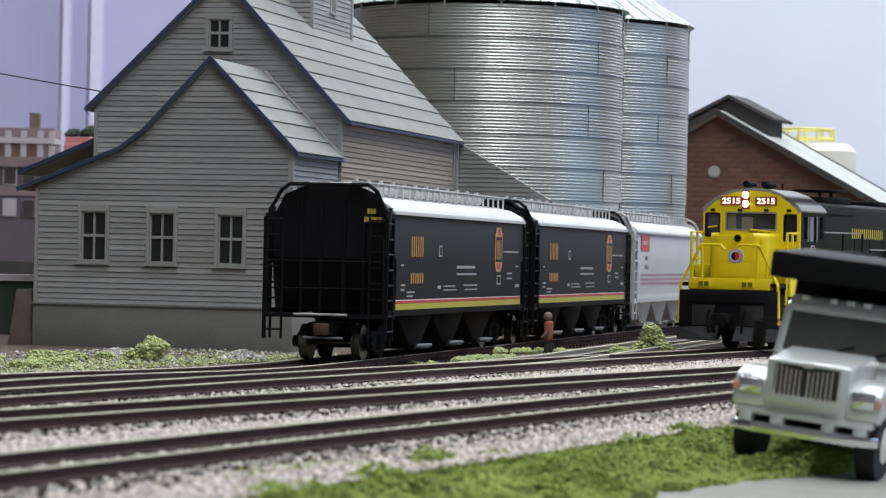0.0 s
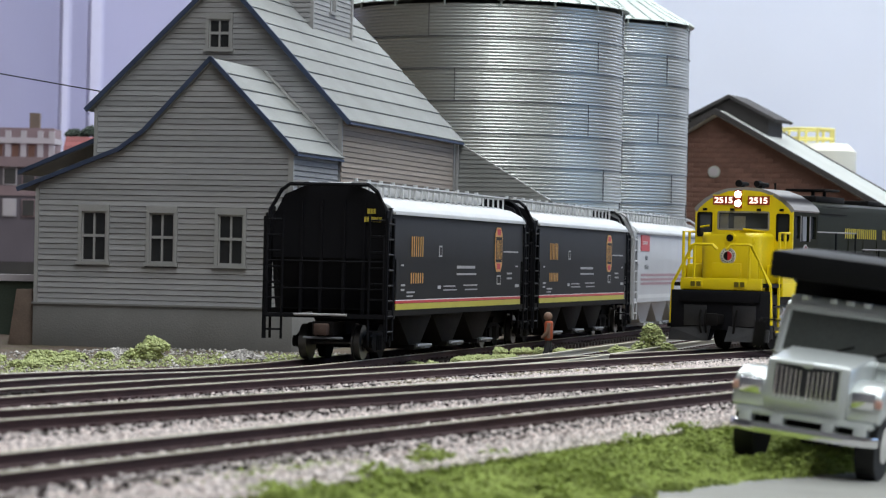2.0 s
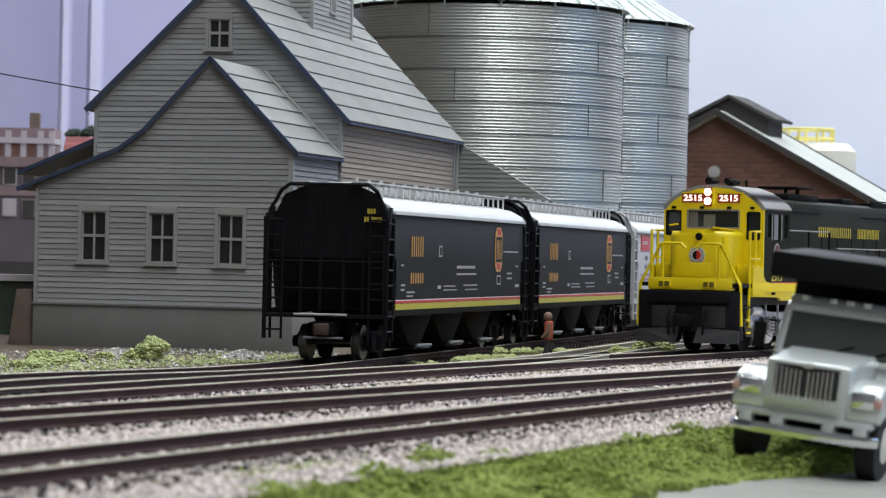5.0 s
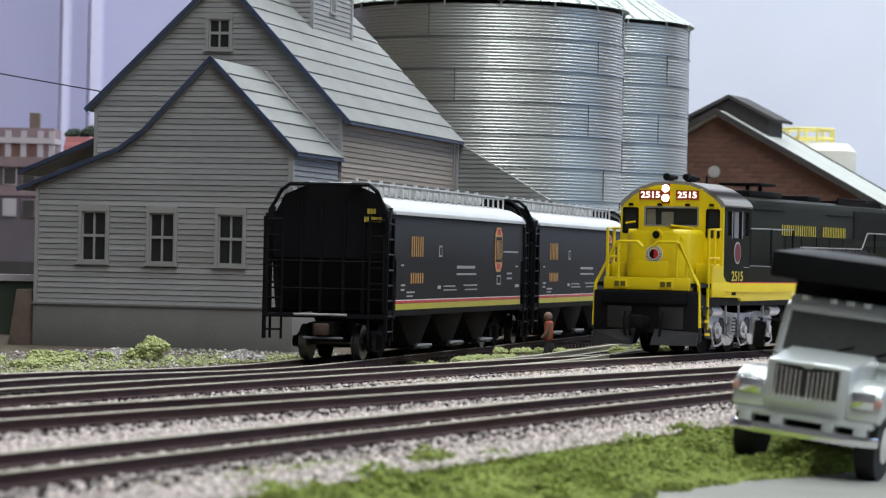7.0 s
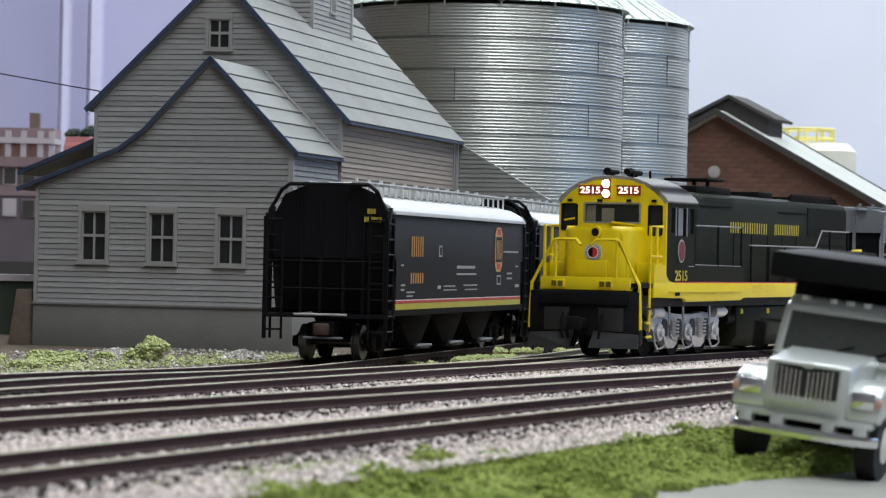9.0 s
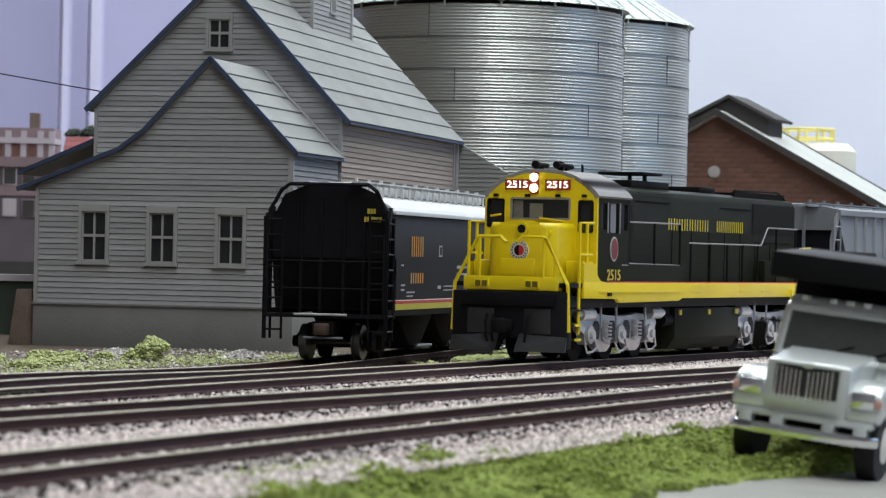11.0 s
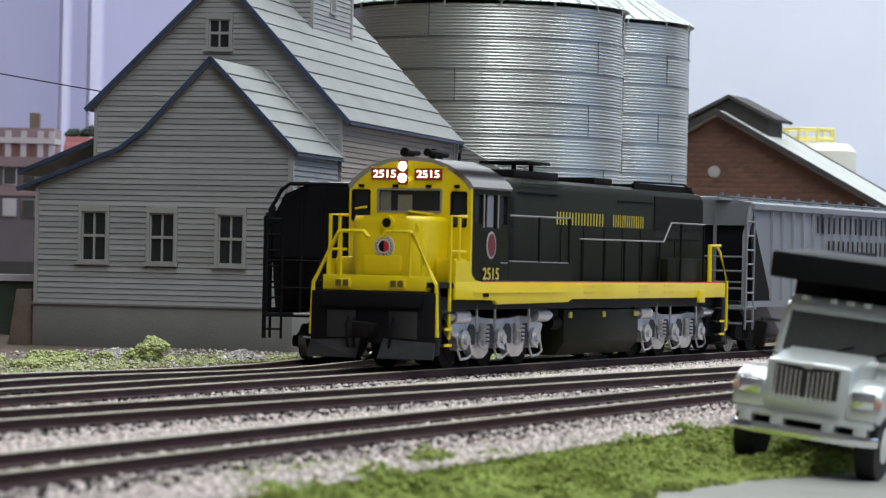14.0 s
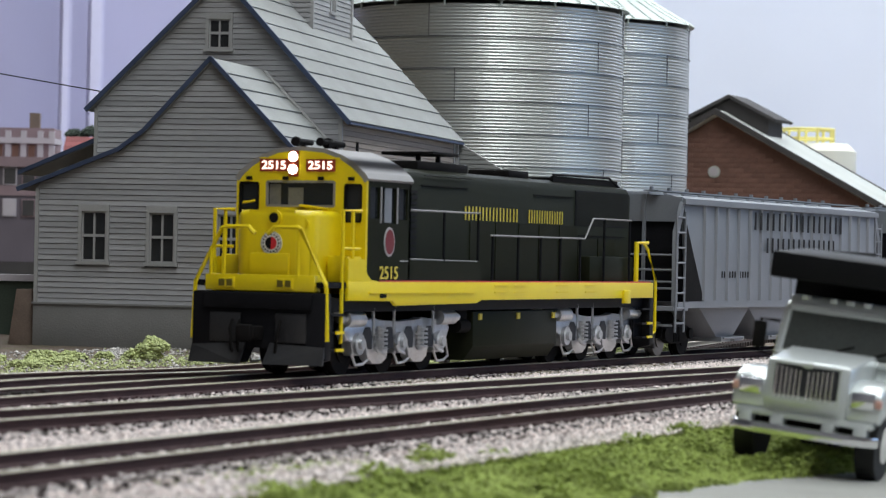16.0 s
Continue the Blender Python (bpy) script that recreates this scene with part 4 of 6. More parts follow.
def loco_truck(parent, xc):
    t = part("truck", box(mesh(), xc - 26, xc + 26, -9.5, 9.5, 6, 10.5, 0.5), UNDER, parent, "silver three-axle truck")
    for s in (-1, 1):
        bm = mesh()
        half = [(0, 11.0), (9, 11.0), (13, 12.0), (28, 11.0), (30, 9.2), (28.5, 6.8), (26, 6.6), (25.5, 3.2), (20.5, 3.2), (20, 6.8), (17.5, 6.4), (16.8, 2.4), (14, 1.0), (9, 1.0), (6.2, 2.4), (5.6, 6.4), (2.6, 6.8), (2.4, 3.4)]
        prof = half + [(-a, b) for a, b in half[:0:-1]]
        prism(bm, [(xc + a, b) for a, b in prof], "y", s * 12.2 - 1.2, s * 12.2 + 1.2, 0.35)
        frame_ = part("side_frame", bm, SILVER, t)
        for dx in (-23, 0, 23):
            bm = mesh()
            cyl(bm, (xc + dx, 6.0), 2.6, s * 13.2 - 1.2, s * 13.2 + 1.2, "y", 16)
            cyl(bm, (xc + dx, 6.0), 1.3, s * 14.3 - 1.0, s * 14.3 + 1.0, "y", 12)
            part("axle_box", bm, SILVER, frame_)
        for dx in (-11.5, 11.5):
            bm = mesh()
            for i in range(5):
                cyl(bm, (xc + dx, s * 13.9), 1.9, 4.6 + i * 1.05, 5.15 + i * 1.05, "z", 12)
            cyl(bm, (xc + dx, s * 13.6), 1.0, 4, 10, "z", 10)
            part("spring", bm, SILVER, frame_)
        for dx in (-30, 30):
            bm = mesh()
            d = 1 if dx > 0 else -1
            cyl(bm, (s * 13.8, 11.8), 1.8, xc + dx - d * 8, xc + dx + d * 0.5, "x", 14)
            cyl(bm, (s * 13.8, 11.8), 1.0, xc + dx, xc + dx + d * 3.5, "x", 10)
            part("brake_cylinder", bm, SILVER, frame_)
        for dx in (-17, 5.5, 17):
            bm = mesh()
            tube(bm, [(xc + dx, s * 14.6, 15.0), (xc + dx, s * 14.8, 8.0), (xc + dx - 0.8, s * 14.9, 5.4), (xc + dx - 2.6, s * 14.9, 4.0), (xc + dx - 6.0, s * 14.8, 3.4)], 0.4)
            part("sand_pipe", bm, SILVER, frame_)
        bm = mesh()
        for dx in (-26.5, -3.4, 19.6):
            tube(bm, [(xc + dx, s * 13.8, 6.5), (xc + dx - 1.6, s * 13.9, 2.2), (xc + dx + 1.0, s * 13.9, 1.2), (xc + dx + 5.0, s * 13.9, 1.0), (xc + dx + 7, s * 13.8, 3.6)], 0.35)
        part("brake_rigging", bm, SILVER, frame_)
        # dark plates laid on the frame for the shade inside its pockets
        for dx in (-17.5, -5.6, 5.6, 17.5):
            bm = mesh()
            prism(bm, [(xc + dx - 2.3, 4.6), (xc + dx + 2.3, 4.6), (xc + dx + 2.6, 8.2), (xc + dx + 1.2, 9.8), (xc + dx - 1.2, 9.8), (xc + dx - 2.6, 8.2)], "y", s * 13.3, s * 13.6)
            part("frame_pocket", bm, DARKGAP, frame_)
    for dx in (-23, 0, 23):
        bm = mesh()
        wheelset(bm, xc + dx, 5.9)
        part("wheelset", bm, UNDER, t)


def build_loco():
    loco = thing("diesel_locomotive", Matrix(), "yellow and dark green six-axle diesel road-switcher locomotive", "locomotive")
    # frame and pilots
    part("underframe", box(mesh(), -212, -2, -15.0, 15.0, 13.6, 17.0), BLACK, loco)
    for x0, x1, nm in ((-3.0, 0, 1), (-LOCO_LEN, -LOCO_LEN + 3, -1)):
        bm = mesh()
        prism(bm, [(-17.2, 18.0), (17.2, 18.0), (17.2, 9.5), (17.4, 2.6), (13.5, 1.6), (4, 1.6), (2.6, 5.4), (-2.6, 5.4), (-4, 1.6), (-13.5, 1.6), (-17.4, 2.6), (-17.2, 9.5)], "x", x0, x1, 0.25)
        pilot = part("pilot", bm, BLACK, loco, "black plough pilot")
        xe = x1 if nm > 0 else x0
        bm = mesh()
        box(bm, min(xe, xe + nm * 1.1), max(xe, xe + nm * 1.1), -14, 14, 14.2, 17.8, 0.2)
        part("anticlimber", bm, BLACK, pilot)
        bm = mesh()
        box(bm, min(xe, xe + nm * 5), max(xe, xe + nm * 5), -1.7, 1.7, 7.0, 10.2, 0.5)
        box(bm, min(xe + nm * 4, xe + nm * 6.5), max(xe + nm * 4, xe + nm * 6.5), -2.6, 1.2, 6.6, 10.6, 0.6)
        part("coupler", bm, UNDER, pilot)
        for y in (-6.5, 6.0, -4.6):
            bm = mesh()
            tube(bm, [(xe + nm * 0.4, y, 11.5), (xe + nm * 1.6, y, 9.5), (xe + nm * 1.8, y * 0.92, 5.0), (xe + nm * 1.2, y * 0.85, 3.2)], 0.4)
            part("air_hose", bm, UNDER, pilot)
        bm = mesh()
        for i in range(2):
            y = -12.5 + 17 * i
            box(bm, min(xe, xe + nm * 0.5), max(xe, xe + nm * 0.5), y, y + 8, 6.4, 13.2, 0.2)
        part("step_well", bm, PLOUGH, pilot)
        for s in (-1, 1):
            bm = mesh()
            q = [(xe + nm * 0.2, s * 17.2, 5.6), (xe + nm * 0.2, s * 3.2, 6.4), (xe + nm * 3.6, s * 3.0, 1.5), (xe + nm * 1.6, s * 17.4, 1.5)]
            back = [(x - nm * 0.7, y, z) for x, y, z in q]
            fr, bk = [bm.verts.new(p) for p in q], [bm.verts.new(p) for p in back]
            bm.faces.new(fr)
            bm.faces.new(bk[::-1])
            for i in range(4):
                j = (i + 1) % 4
                bm.faces.new((fr[i], bk[i], bk[j], fr[j]))
            part("plough_plate", bm, PLOUGH, pilot)
    # yellow side sills with the front swoop
    for s in (-1, 1):
        bm = mesh()
        prism(bm, [(-11, 20.7), (-LOCO_LEN + 1, 20.7), (-LOCO_LEN + 1, 16.3), (-88, 16.3), (-85, 15.4), (-37, 15.0), (-35.5, 16.2), (-11, 16.3)], "y", s * 17.3 - 0.7, s * 17.3 + 0.2, 0.1)
        sill = part("side_sill", bm, YELLOW, loco, "yellow side sill")
        bm = mesh()
        prism(bm, [(-11, 20.6), (-11, 26.0), (-19.4, 26.0), (-20.2, 24.2), (-21.2, 22.4), (-23.2, 21.2), (-28, 20.7)], "y", s * 17.3 - 0.8, s * 17.3 + 0.12)
        part("swoop_panel", bm, YELLOW, sill)
        part("red_line", box(mesh(), -LOCO_LEN + 3, -28, s * 17.3 - 0.2, s * 17.3 + 0.1, 20.7, 21.05), RED, sill)
        bm = mesh()
        box(bm, -84, -22, s * 17.55 - 0.25, s * 17.55 + 0.25, 17.9, 18.25)
        for x in (-100, -113, -142, -163):
            for z in (18.0, 19.8):
                box(bm, x - 4, x + 4, s * 17.55 - 0.2, s * 17.55 + 0.2, z, z + 0.25)
        part("sill_clip", bm, YELLOW, sill)
        bm = mesh()
        box(bm, -193, -188, s * 17.4 - 0.2, s * 17.4 + 0.8, 14.8, 18.6, 0.2)
        part("jacking_pad", bm, YELLOW, sill)
        part("sill_box", box(mesh(), -31, -28, s * 17.4, s * 17.4 + s * 0.4, 16.9, 17.9), UNDER, sill)
    part("walkway", box(mesh(), -LOCO_LEN + 1, -1, -17.0, 17.0, 19.2, 20.5), BLACK, loco)
    bm = mesh()
    box(bm, -3.4, -0.2, -14.2, 14.2, 18.2, 22.0, 0.2)
    front = part("front_plate", bm, YELLOW, loco)
    for y in (-8.6, 6.6):
        bm = mesh()
        box(bm, -0.5, 0.25, y - 2.2, y + 2.2, 18.8, 21.2, 0.15)
        st = part("step_light", bm, YELLOW, front)
        for dy in (-1.0, 1.0):
            part("lens", box(mesh(), 0.2, 0.4, y + dy - 0.75, y + dy + 0.75, 19.2, 20.8), STEPLENS, st)
    for s in (-1, 1):
        part("tool_box", box(mesh(), -19.6, -12.0, s * 14.0 - 2.6, s * 14.0 + 2.6, 20.5, 26.6, 0.3), YELLOW, loco, "yellow tool box beside the nose")
    # short nose, rounded in front
    bm = mesh()
    pts = []
    for s, rng in ((-1, range(0, 7)), (1, range(6, -1, -1))):
        for i in rng:
            a = math.pi / 2 * i / 6
            pts.append((-9.5 + 4.5 * math.sin(a), 0.4 + s * (6.0 + 4.4 * math.cos(a))))
    pts += [(-21.5, 10.8), (-21.5, -10.0)]
    prism(bm, pts, "z", 20.4, 37.0)
    top = [e for e in bm.edges if all(v.co.z > 36.9 for v in e.verts) and not all(v.co.x < -21 for v in e.verts)]
    bmesh.ops.bevel(bm, geom=top, offset=1.6, segments=4, affect="EDGES", profile=0.5)
    nose = part("nose", bm, YELLOW, loco, "yellow rounded short hood")
    bm = mesh()
    cyl(bm, (1.3, 35.2), 1.8, -6.6, -4.2, "x", 20)
    part("nose_light", bm, YELLOW, nose)
    part("lens", cyl(mesh(), (1.3, 35.2), 1.2, -4.4, -4.05, "x", 18), UNDER, nose)
    bm = mesh()
    box(bm, -5.2, -4.3, -5.0, 5.2, 21.6, 27.0, 0.25)
    part("nose_panel", bm, YELLOW, nose)
    for r, m, x in ((2.75, WHITE, -4.7), (2.6, BLACK, -4.62), (2.48, WHITE, -4.56)):
        part("herald_disc", cyl(mesh(), (0.5, 29.3), r, -5.2, x, "x", 28), m, nose)
    bm = mesh()
    n = 14
    vs = [(-0.0 + 0.5 + 1.5 * math.sin(math.pi * i / n) * -1, 29.3 + 1.5 * math.cos(math.pi * i / n)) for i in range(n + 1)]
    prism(bm, vs, "x", -5.1, -4.50)
    part("herald_half", bm, UNDER, nose)
    bm = mesh()
    vs = [(0.5 + 1.5 * math.sin(math.pi * i / n), 29.3 + 1.5 * math.cos(math.pi * i / n)) for i in range(n + 1)]
    prism(bm, vs, "x", -5.1, -4.50)
    part("herald_half", bm, RED, nose)
    bm = mesh()
    for i in range(16):
        a = 2 * math.pi * i / 16
        box(bm, -4.7, -4.45, 0.5 + 2.05 * math.cos(a) - 0.22, 0.5 + 2.05 * math.cos(a) + 0.22, 29.3 + 2.05 * math.sin(a) - 0.22, 29.3 + 2.05 * math.sin(a) + 0.22)
    part("herald_print", bm, UNDER, nose)
    bm = mesh()
    cyl(bm, (8.2, 34.0), 1.3, -8, -5.6, "x", 16)
    part("nose_cover", bm, YELLOW, nose)
    # cab
    cw, cf, cr = 17.2, -20.2, -45.0
    roofline = [(cw, 44.6), (16.2, 46.0), (13.6, 48.2), (10.4, 50.1), (6, 51.6), (0, 52.1), (-6, 51.6), (-10.4, 50.1), (-13.6, 48.2), (-16.2, 46.0), (-cw, 44.6)]

    def pane_ring(outline_pts, holes, x0, x1, axis="x"):
        """A wall plate with rectangular holes, filled around them by a grid."""
        bm2 = mesh()
        us = sorted({p[0] for p in outline_pts} | {h for q in holes for h in q[:2]})
        lo = min(p[1] for p in outline_pts)

        def top_at(u):
            best = lo
            for (ua, za), (ub, zb) in zip(outline_pts, outline_pts[1:] + outline_pts[:1]):
                if min(ua, ub) - 1e-6 <= u <= max(ua, ub) + 1e-6 and abs(ua - ub) > 1e-6:
                    best = max(best, za + (zb - za) * (u - ua) / (ub - ua))
            return best
        for ua, ub in zip(us, us[1:]):
            mid = (ua + ub) / 2
            stops = [lo]
            for q in holes:
                if q[0] < mid < q[1]:
                    stops += [q[2], q[3]]
            ta, tb = top_at(ua + 1e-4), top_at(ub - 1e-4)
            edges = stops + [None]
            for i in range(0, len(edges), 2):
                z0, z1 = edges[i], edges[i + 1]
                p = [(ua, z0), (ub, z0), (ub, tb if z1 is None else z1), (ua, ta if z1 is None else z1)]
                prism(bm2, p, axis, x0, x1)
        bmesh.ops.remove_doubles(bm2, verts=bm2.verts, dist=0.001)
        return bm2

    face = [(-cw, 20.6), (cw, 20.6)] + roofline
    holes = [(-9.0, 8.8, 38.3, 44.0), (-16.2, -11.4, 36.0, 43.6), (11.7, 15.8, 34.8, 43.3)]
    cabf = part("cab", pane_ring(face, holes, cf - 1.0, cf), YELLOW, loco, "yellow cab front under a grey arched roof")
    part("cab_rear", pane_ring(face, [], cr, cr + 1.0), DARKGREEN, cabf)
    for s in (-1, 1):
        swin = [(-27.5, -22.6, 35.6, 43.0), (-36.5, -29.0, 34.6, 43.0), (-43.2, -38.0, 35.6, 43.0)]
        part("cab_side", pane_ring([(cr, 20.6), (cf - 1.0, 20.6), (cf - 1.0, 44.6), (cr, 44.6)], swin, s * cw - (0.9 if s > 0 else 0), s * cw + (0 if s > 0 else 0.9), "y"), DARKGREEN, cabf)
        for q in swin:
            part("cab_window", box(mesh(), q[0], q[1], s * (cw - 0.9), s * (cw - 0.6), q[2], q[3]), CABGLASS, cabf)
        bm = mesh()
        for u in (-28.2, -37.2):
            box(bm, u - 0.35, u + 0.35, s * cw - 0.15, s * cw + 0.15, 34.6, 43.2)
        part("window_post", bm, ROOFGREY, cabf)
        part("sliding_sash", box(mesh(), -34.6, -30.8, s * (cw - 0.3) - 0.1, s * (cw - 0.3) + 0.1, 34.8, 43.0), HOPPERGREY, cabf, "grey sliding sash")
        bm = mesh()
        cyl(bm, (0, 0), 1.0, -0.14, 0.14, "y", 24)
        bmesh.ops.scale(bm, vec=(2.9, 1, 3.5), verts=bm.verts)
        moved(bm, Matrix.Translation((-33, s * (cw + 0.06), 30.2)))
        hs = part("side_herald", bm, DULLWHITE, cabf, "oval herald with pale rim")
        bm = mesh()
        cyl(bm, (0, 0), 1.0, -0.14, 0.14, "y", 24)
        bmesh.ops.scale(bm, vec=(2.4, 1, 2.95), verts=bm.verts)
        moved(bm, Matrix.Translation((-33, s * (cw + 0.14), 30.2)))
        part("herald_field", bm, DARKRED, hs)
        bm = mesh()
        box(bm, -2.2, 2.2, -0.1, 0.1, 0, 0.25)
        moved(bm, Matrix.Translation((-41.5, s * (cw + 0.05), 25.6)))
        part("print_bar", bm, DULLWHITE, cabf)
        bm = letters("2515", 3.1)
        moved(bm, Matrix.Translation((-32.6, s * 17.55, 22.7)) @ Matrix.Rotation(math.pi if s > 0 else 0, 4, "Z"))
        part("road_number", bm, GOLD, cabf)
        part("number_panel", box(mesh(), -88, cr, s * 17.2 - (1.0 if s > 0 else 0), s * 17.2 + (0 if s > 0 else 1.0), 20.7, 25.9), DARKGREEN, cabf)
    bm = mesh()
    outer = [(p[0] * 1.03, p[1] + 0.25) for p in roofline]
    inner = [(p[0] * 0.97, p[1] - 0.7) for p in roofline[::-1]]
    for (a, b), (c, d) in zip(zip(outer, outer[1:]), zip(inner[::-1], inner[::-1][1:])):
        prism(bm, [a, b, d, c], "x", cr - 0.6, cf + 0.02)
    bmesh.ops.remove_doubles(bm, verts=bm.verts, dist=0.001)
    roof = part("cab_roof", bm, ROOFGREY, loco, "light grey arched cab roof")
    for q in holes:
        w = part("front_window", box(mesh(), cf - 0.9, cf - 0.6, q[0], q[1], q[2], q[3]), CABGLASS, cabf)
        bm = mesh()
        for a in ((q[0] - 0.3, q[0] + 0.25, q[2], q[3]), (q[1] - 0.25, q[1] + 0.3, q[2], q[3]), (q[0], q[1], q[2] - 0.3, q[2] + 0.25), (q[0], q[1], q[3] - 0.25, q[3] + 0.3)):
            box(bm, cf - 0.3, cf + 0.12, a[0], a[1], a[2], a[3])
        part("window_gasket", bm, ROOFGREY if q[1] - q[0] > 8 else UNDER, w)
        if q[1] - q[0] > 8:
            part("cab_interior", box(mesh(), cf - 0.6, cf - 0.5, -3.6, 0.4, 38.6, 42.6), CABINSIDE, w)
            part("cab_interior", box(mesh(), cf - 0.6, cf - 0.52, -8.6, -5.6, 38.5, 43.4), CABINSIDE, w)
    # number boards and headlight
    hl = part("headlight_housing", box(mesh(), cf - 0.5, cf + 0.5, -3.3, -0.7, 45.2, 51.4, 0.3), NUMBERBACK, cabf)
    for z in (49.9, 46.9):
        part("lens", cyl(mesh(), (-2.0, z), 1.15, cf + 0.3, cf + 0.75, "x", 20), LAMPON, hl)
    for yc in (-7.3, 5.0):
        nb = part("number_board", box(mesh(), cf - 0.2, cf + 0.35, yc - 3.6, yc + 4.0, 46.4, 49.3), NUMBERBACK, cabf, "lit number board")
        bm = letters("2515", 1.95)
        moved(bm, Matrix.Translation((cf + 0.45, yc + 0.2, 47.8)) @ Matrix.Rotation(math.pi / 2, 4, "Z"))
        part("lit_number", bm, NUMBERLIT, nb)
    part("gold_line", box(mesh(), cf - 0.2, cf + 0.25, -11.0, 10.2, 49.4, 49.75), YELLOW, cabf)
    bm = mesh()
    for y in (-3.9, 5.4, -13.6, 13.4):
        box(bm, cf, cf + 1.0, y - 0.6, y + 0.6, 44.4, 45.2)
    part("wiper_motor", bm, UNDER, cabf)
    bm = mesh()
    tube(bm, [(cf + 0.5, -15.2, 38.9), (cf + 0.5, -12, 39.4)], 0.35)
    tube(bm, [(cf + 0.5, 0, 38.4), (cf + 0.5, 7.5, 37.6)], 0.35)
    part("grab_iron", bm, YELLOW, cabf)
    # long hood
    hw = 12.8
    bm = mesh()
    prism(bm, [(-hw, 20.4), (hw, 20.4), (hw, 45.6), (hw - 1.2, 47.6), (hw - 4.0, 48.6), (0, 49.0), (-hw + 4.0, 48.6), (-hw + 1.2, 47.6), (-hw, 45.6)], "x", -204.5, -45.2)
    hood = part("long_hood", bm, DARKGREEN, loco, "dark green long hood")
    for s in (-1, 1):
        y0, y1 = (hw - 0.1, hw + 0.18) if s > 0 else (-hw - 0.18, -hw + 0.1)
        for i, x in enumerate((-96.5, -113, -128.5, -142.5, -157, -171, -186)):
            part("door", box(mesh(), x - 6.4, x + 6.4, y0, y1 + s * 0.05, 21.4, 36.2 if i < 5 else 33), DARKGREEN, hood)
        bm = mesh()
        for i in range(12):
            z = 27 + i * 1.4
            box(bm, -57.5, -48.5, y0, y1 + 0.12, z, z + 0.75)
        part("louvre", bm, BLACK, hood)
        g = part("radiator_grille", box(mesh(), -203, -162, y0, y1, 36.5, 46.2), BLACK, hood)
        bm = mesh()
        for i in range(13):
            z = 37 + i * 0.7
            box(bm, -202.4, -162.6, y0, y1 + s * 0.12, z, z + 0.35)
        part("grille_slat", bm, DARKGREEN, g)
        for x0, x1, z in ((-88, -60, 44.4), (-90, -62, 46.8), (-160, -132, 44.0), (-200, -165, 33.6)):
            part("hood_seam", box(mesh(), x0, x1, y0, y1 + s * 0.1, z, z + 0.22), UNDER, hood)
        letter_bars(hood, 8, *((-86.2, -122) if s > 0 else (-122, -86.2)), s * (hw + 0.1), 36.5, 40.0, GOLD)
        letter_bars(hood, 7, *((-128.4, -153.6) if s > 0 else (-153.6, -128.4)), s * (hw + 0.1), 36.5, 40.0, GOLD)
        # handrails; grey paints the highlight along black bars
        y = s * 16.6
        bm = mesh()
        tube(bm, [(-46, y, 38.1), (-88, y, 38.2)], 0.28)
        tube(bm, [(-95, y, 32.7), (-160.5, y, 32.8), (-166.6, y, 38.5), (-196, y, 38.5)], 0.28)
        tube(bm, [(-46, y, 26.2), (-87, y, 25.9)], 0.22)
        part("handrail", bm, ROOFGREY, loco, "thin handrail, grey for the highlight along black bars")
        for x, z in ((-66, 38.1), (-87, 38.2), (-96.4, 32.7), (-113.2, 32.7), (-128.6, 32.7), (-142.6, 32.8), (-157, 32.8), (-175, 38.5), (-195, 38.5)):
            bm = mesh()
            tube(bm, [(x, y, 19.8), (x, y, z)], 0.38)
            part("stanchion", bm, BLACK, loco)
        # rear and front corner rails in yellow
        bm = mesh()
        tube(bm, [(-200.2, y, 20.5), (-200.2, y, 32.2), (-210, y, 32.3)], 0.55)
        tube(bm, [(-206.5, y, 32.3), (-210, y, 30.4), (-217, y, 21.4), (-217, y, 6.4), (-213.5, y, 5.6)], 0.5)
        tube(bm, [(-201.5, y, 20.5), (-201.5, y, 32.2)], 0.5)
        part("corner_rail", bm, YELLOW, loco, "yellow corner handrail")
        bm = mesh()
        tube(bm, [(-18.4, s * 16.8, 37.2), (-9.0, s * 16.8, 37.2), (-9.0, s * 16.8, 6.4)], 0.5)
        tube(bm, [(-14.2, s * 16.8, 37.0), (-14.2, s * 16.8, 21)], 0.5)
        tube(bm, [(-18.0, s * 16.8, 28.4), (-9, s * 16.8, 28.4)], 0.4)
        part("corner_rail", bm, YELLOW, loco, "yellow corner handrail")
        bm = mesh()
        sy = s * 17.0
        tube(bm, [(-0.6, sy * 1.03, 7.0), (-0.6, sy, 20.0), (-0.6, s * 10.2, 32.6), (-0.6, s * 9.4, 33.0), (-0.6, s * 3.2, 33.0), (-0.6, s * 2.6, 32.2), (-0.6, s * 1.6, 31.4)], 0.55)
        tube(bm, [(-0.6, s * 9.6, 33.0), (-0.6, s * 9.6, 21)], 0.5)
        tube(bm, [(-0.6, s * 13.0, 28.0), (-0.6, s * 13.0, 21)], 0.45)
        part("front_rail", bm, YELLOW, loco, "yellow front handrail")
        for xa, xb in ((-9.4, -1.0), (-LOCO_LEN + 1, -LOCO_LEN + 9.4)):
            bm = mesh()
            for z in (4.6, 8.6, 12.8):
                box(bm, xa, xb, s * 16.4 - 1.4, s * 16.4 + 1.0, z, z + 0.5)
            box(bm, xa, xb, s * 14.4 - 0.3, s * 14.4 + 0.3, 4.4, 17)
            part("step", bm, BLACK, loco)
            bm = mesh()
            for z in (4.6, 8.6):
                box(bm, xa + 0.4, xb - 4.0, s * 17.5 - 0.2, s * 17.5 + 0.2, z, z + 0.7)
            part("step_edge", bm, YELLOW, loco)
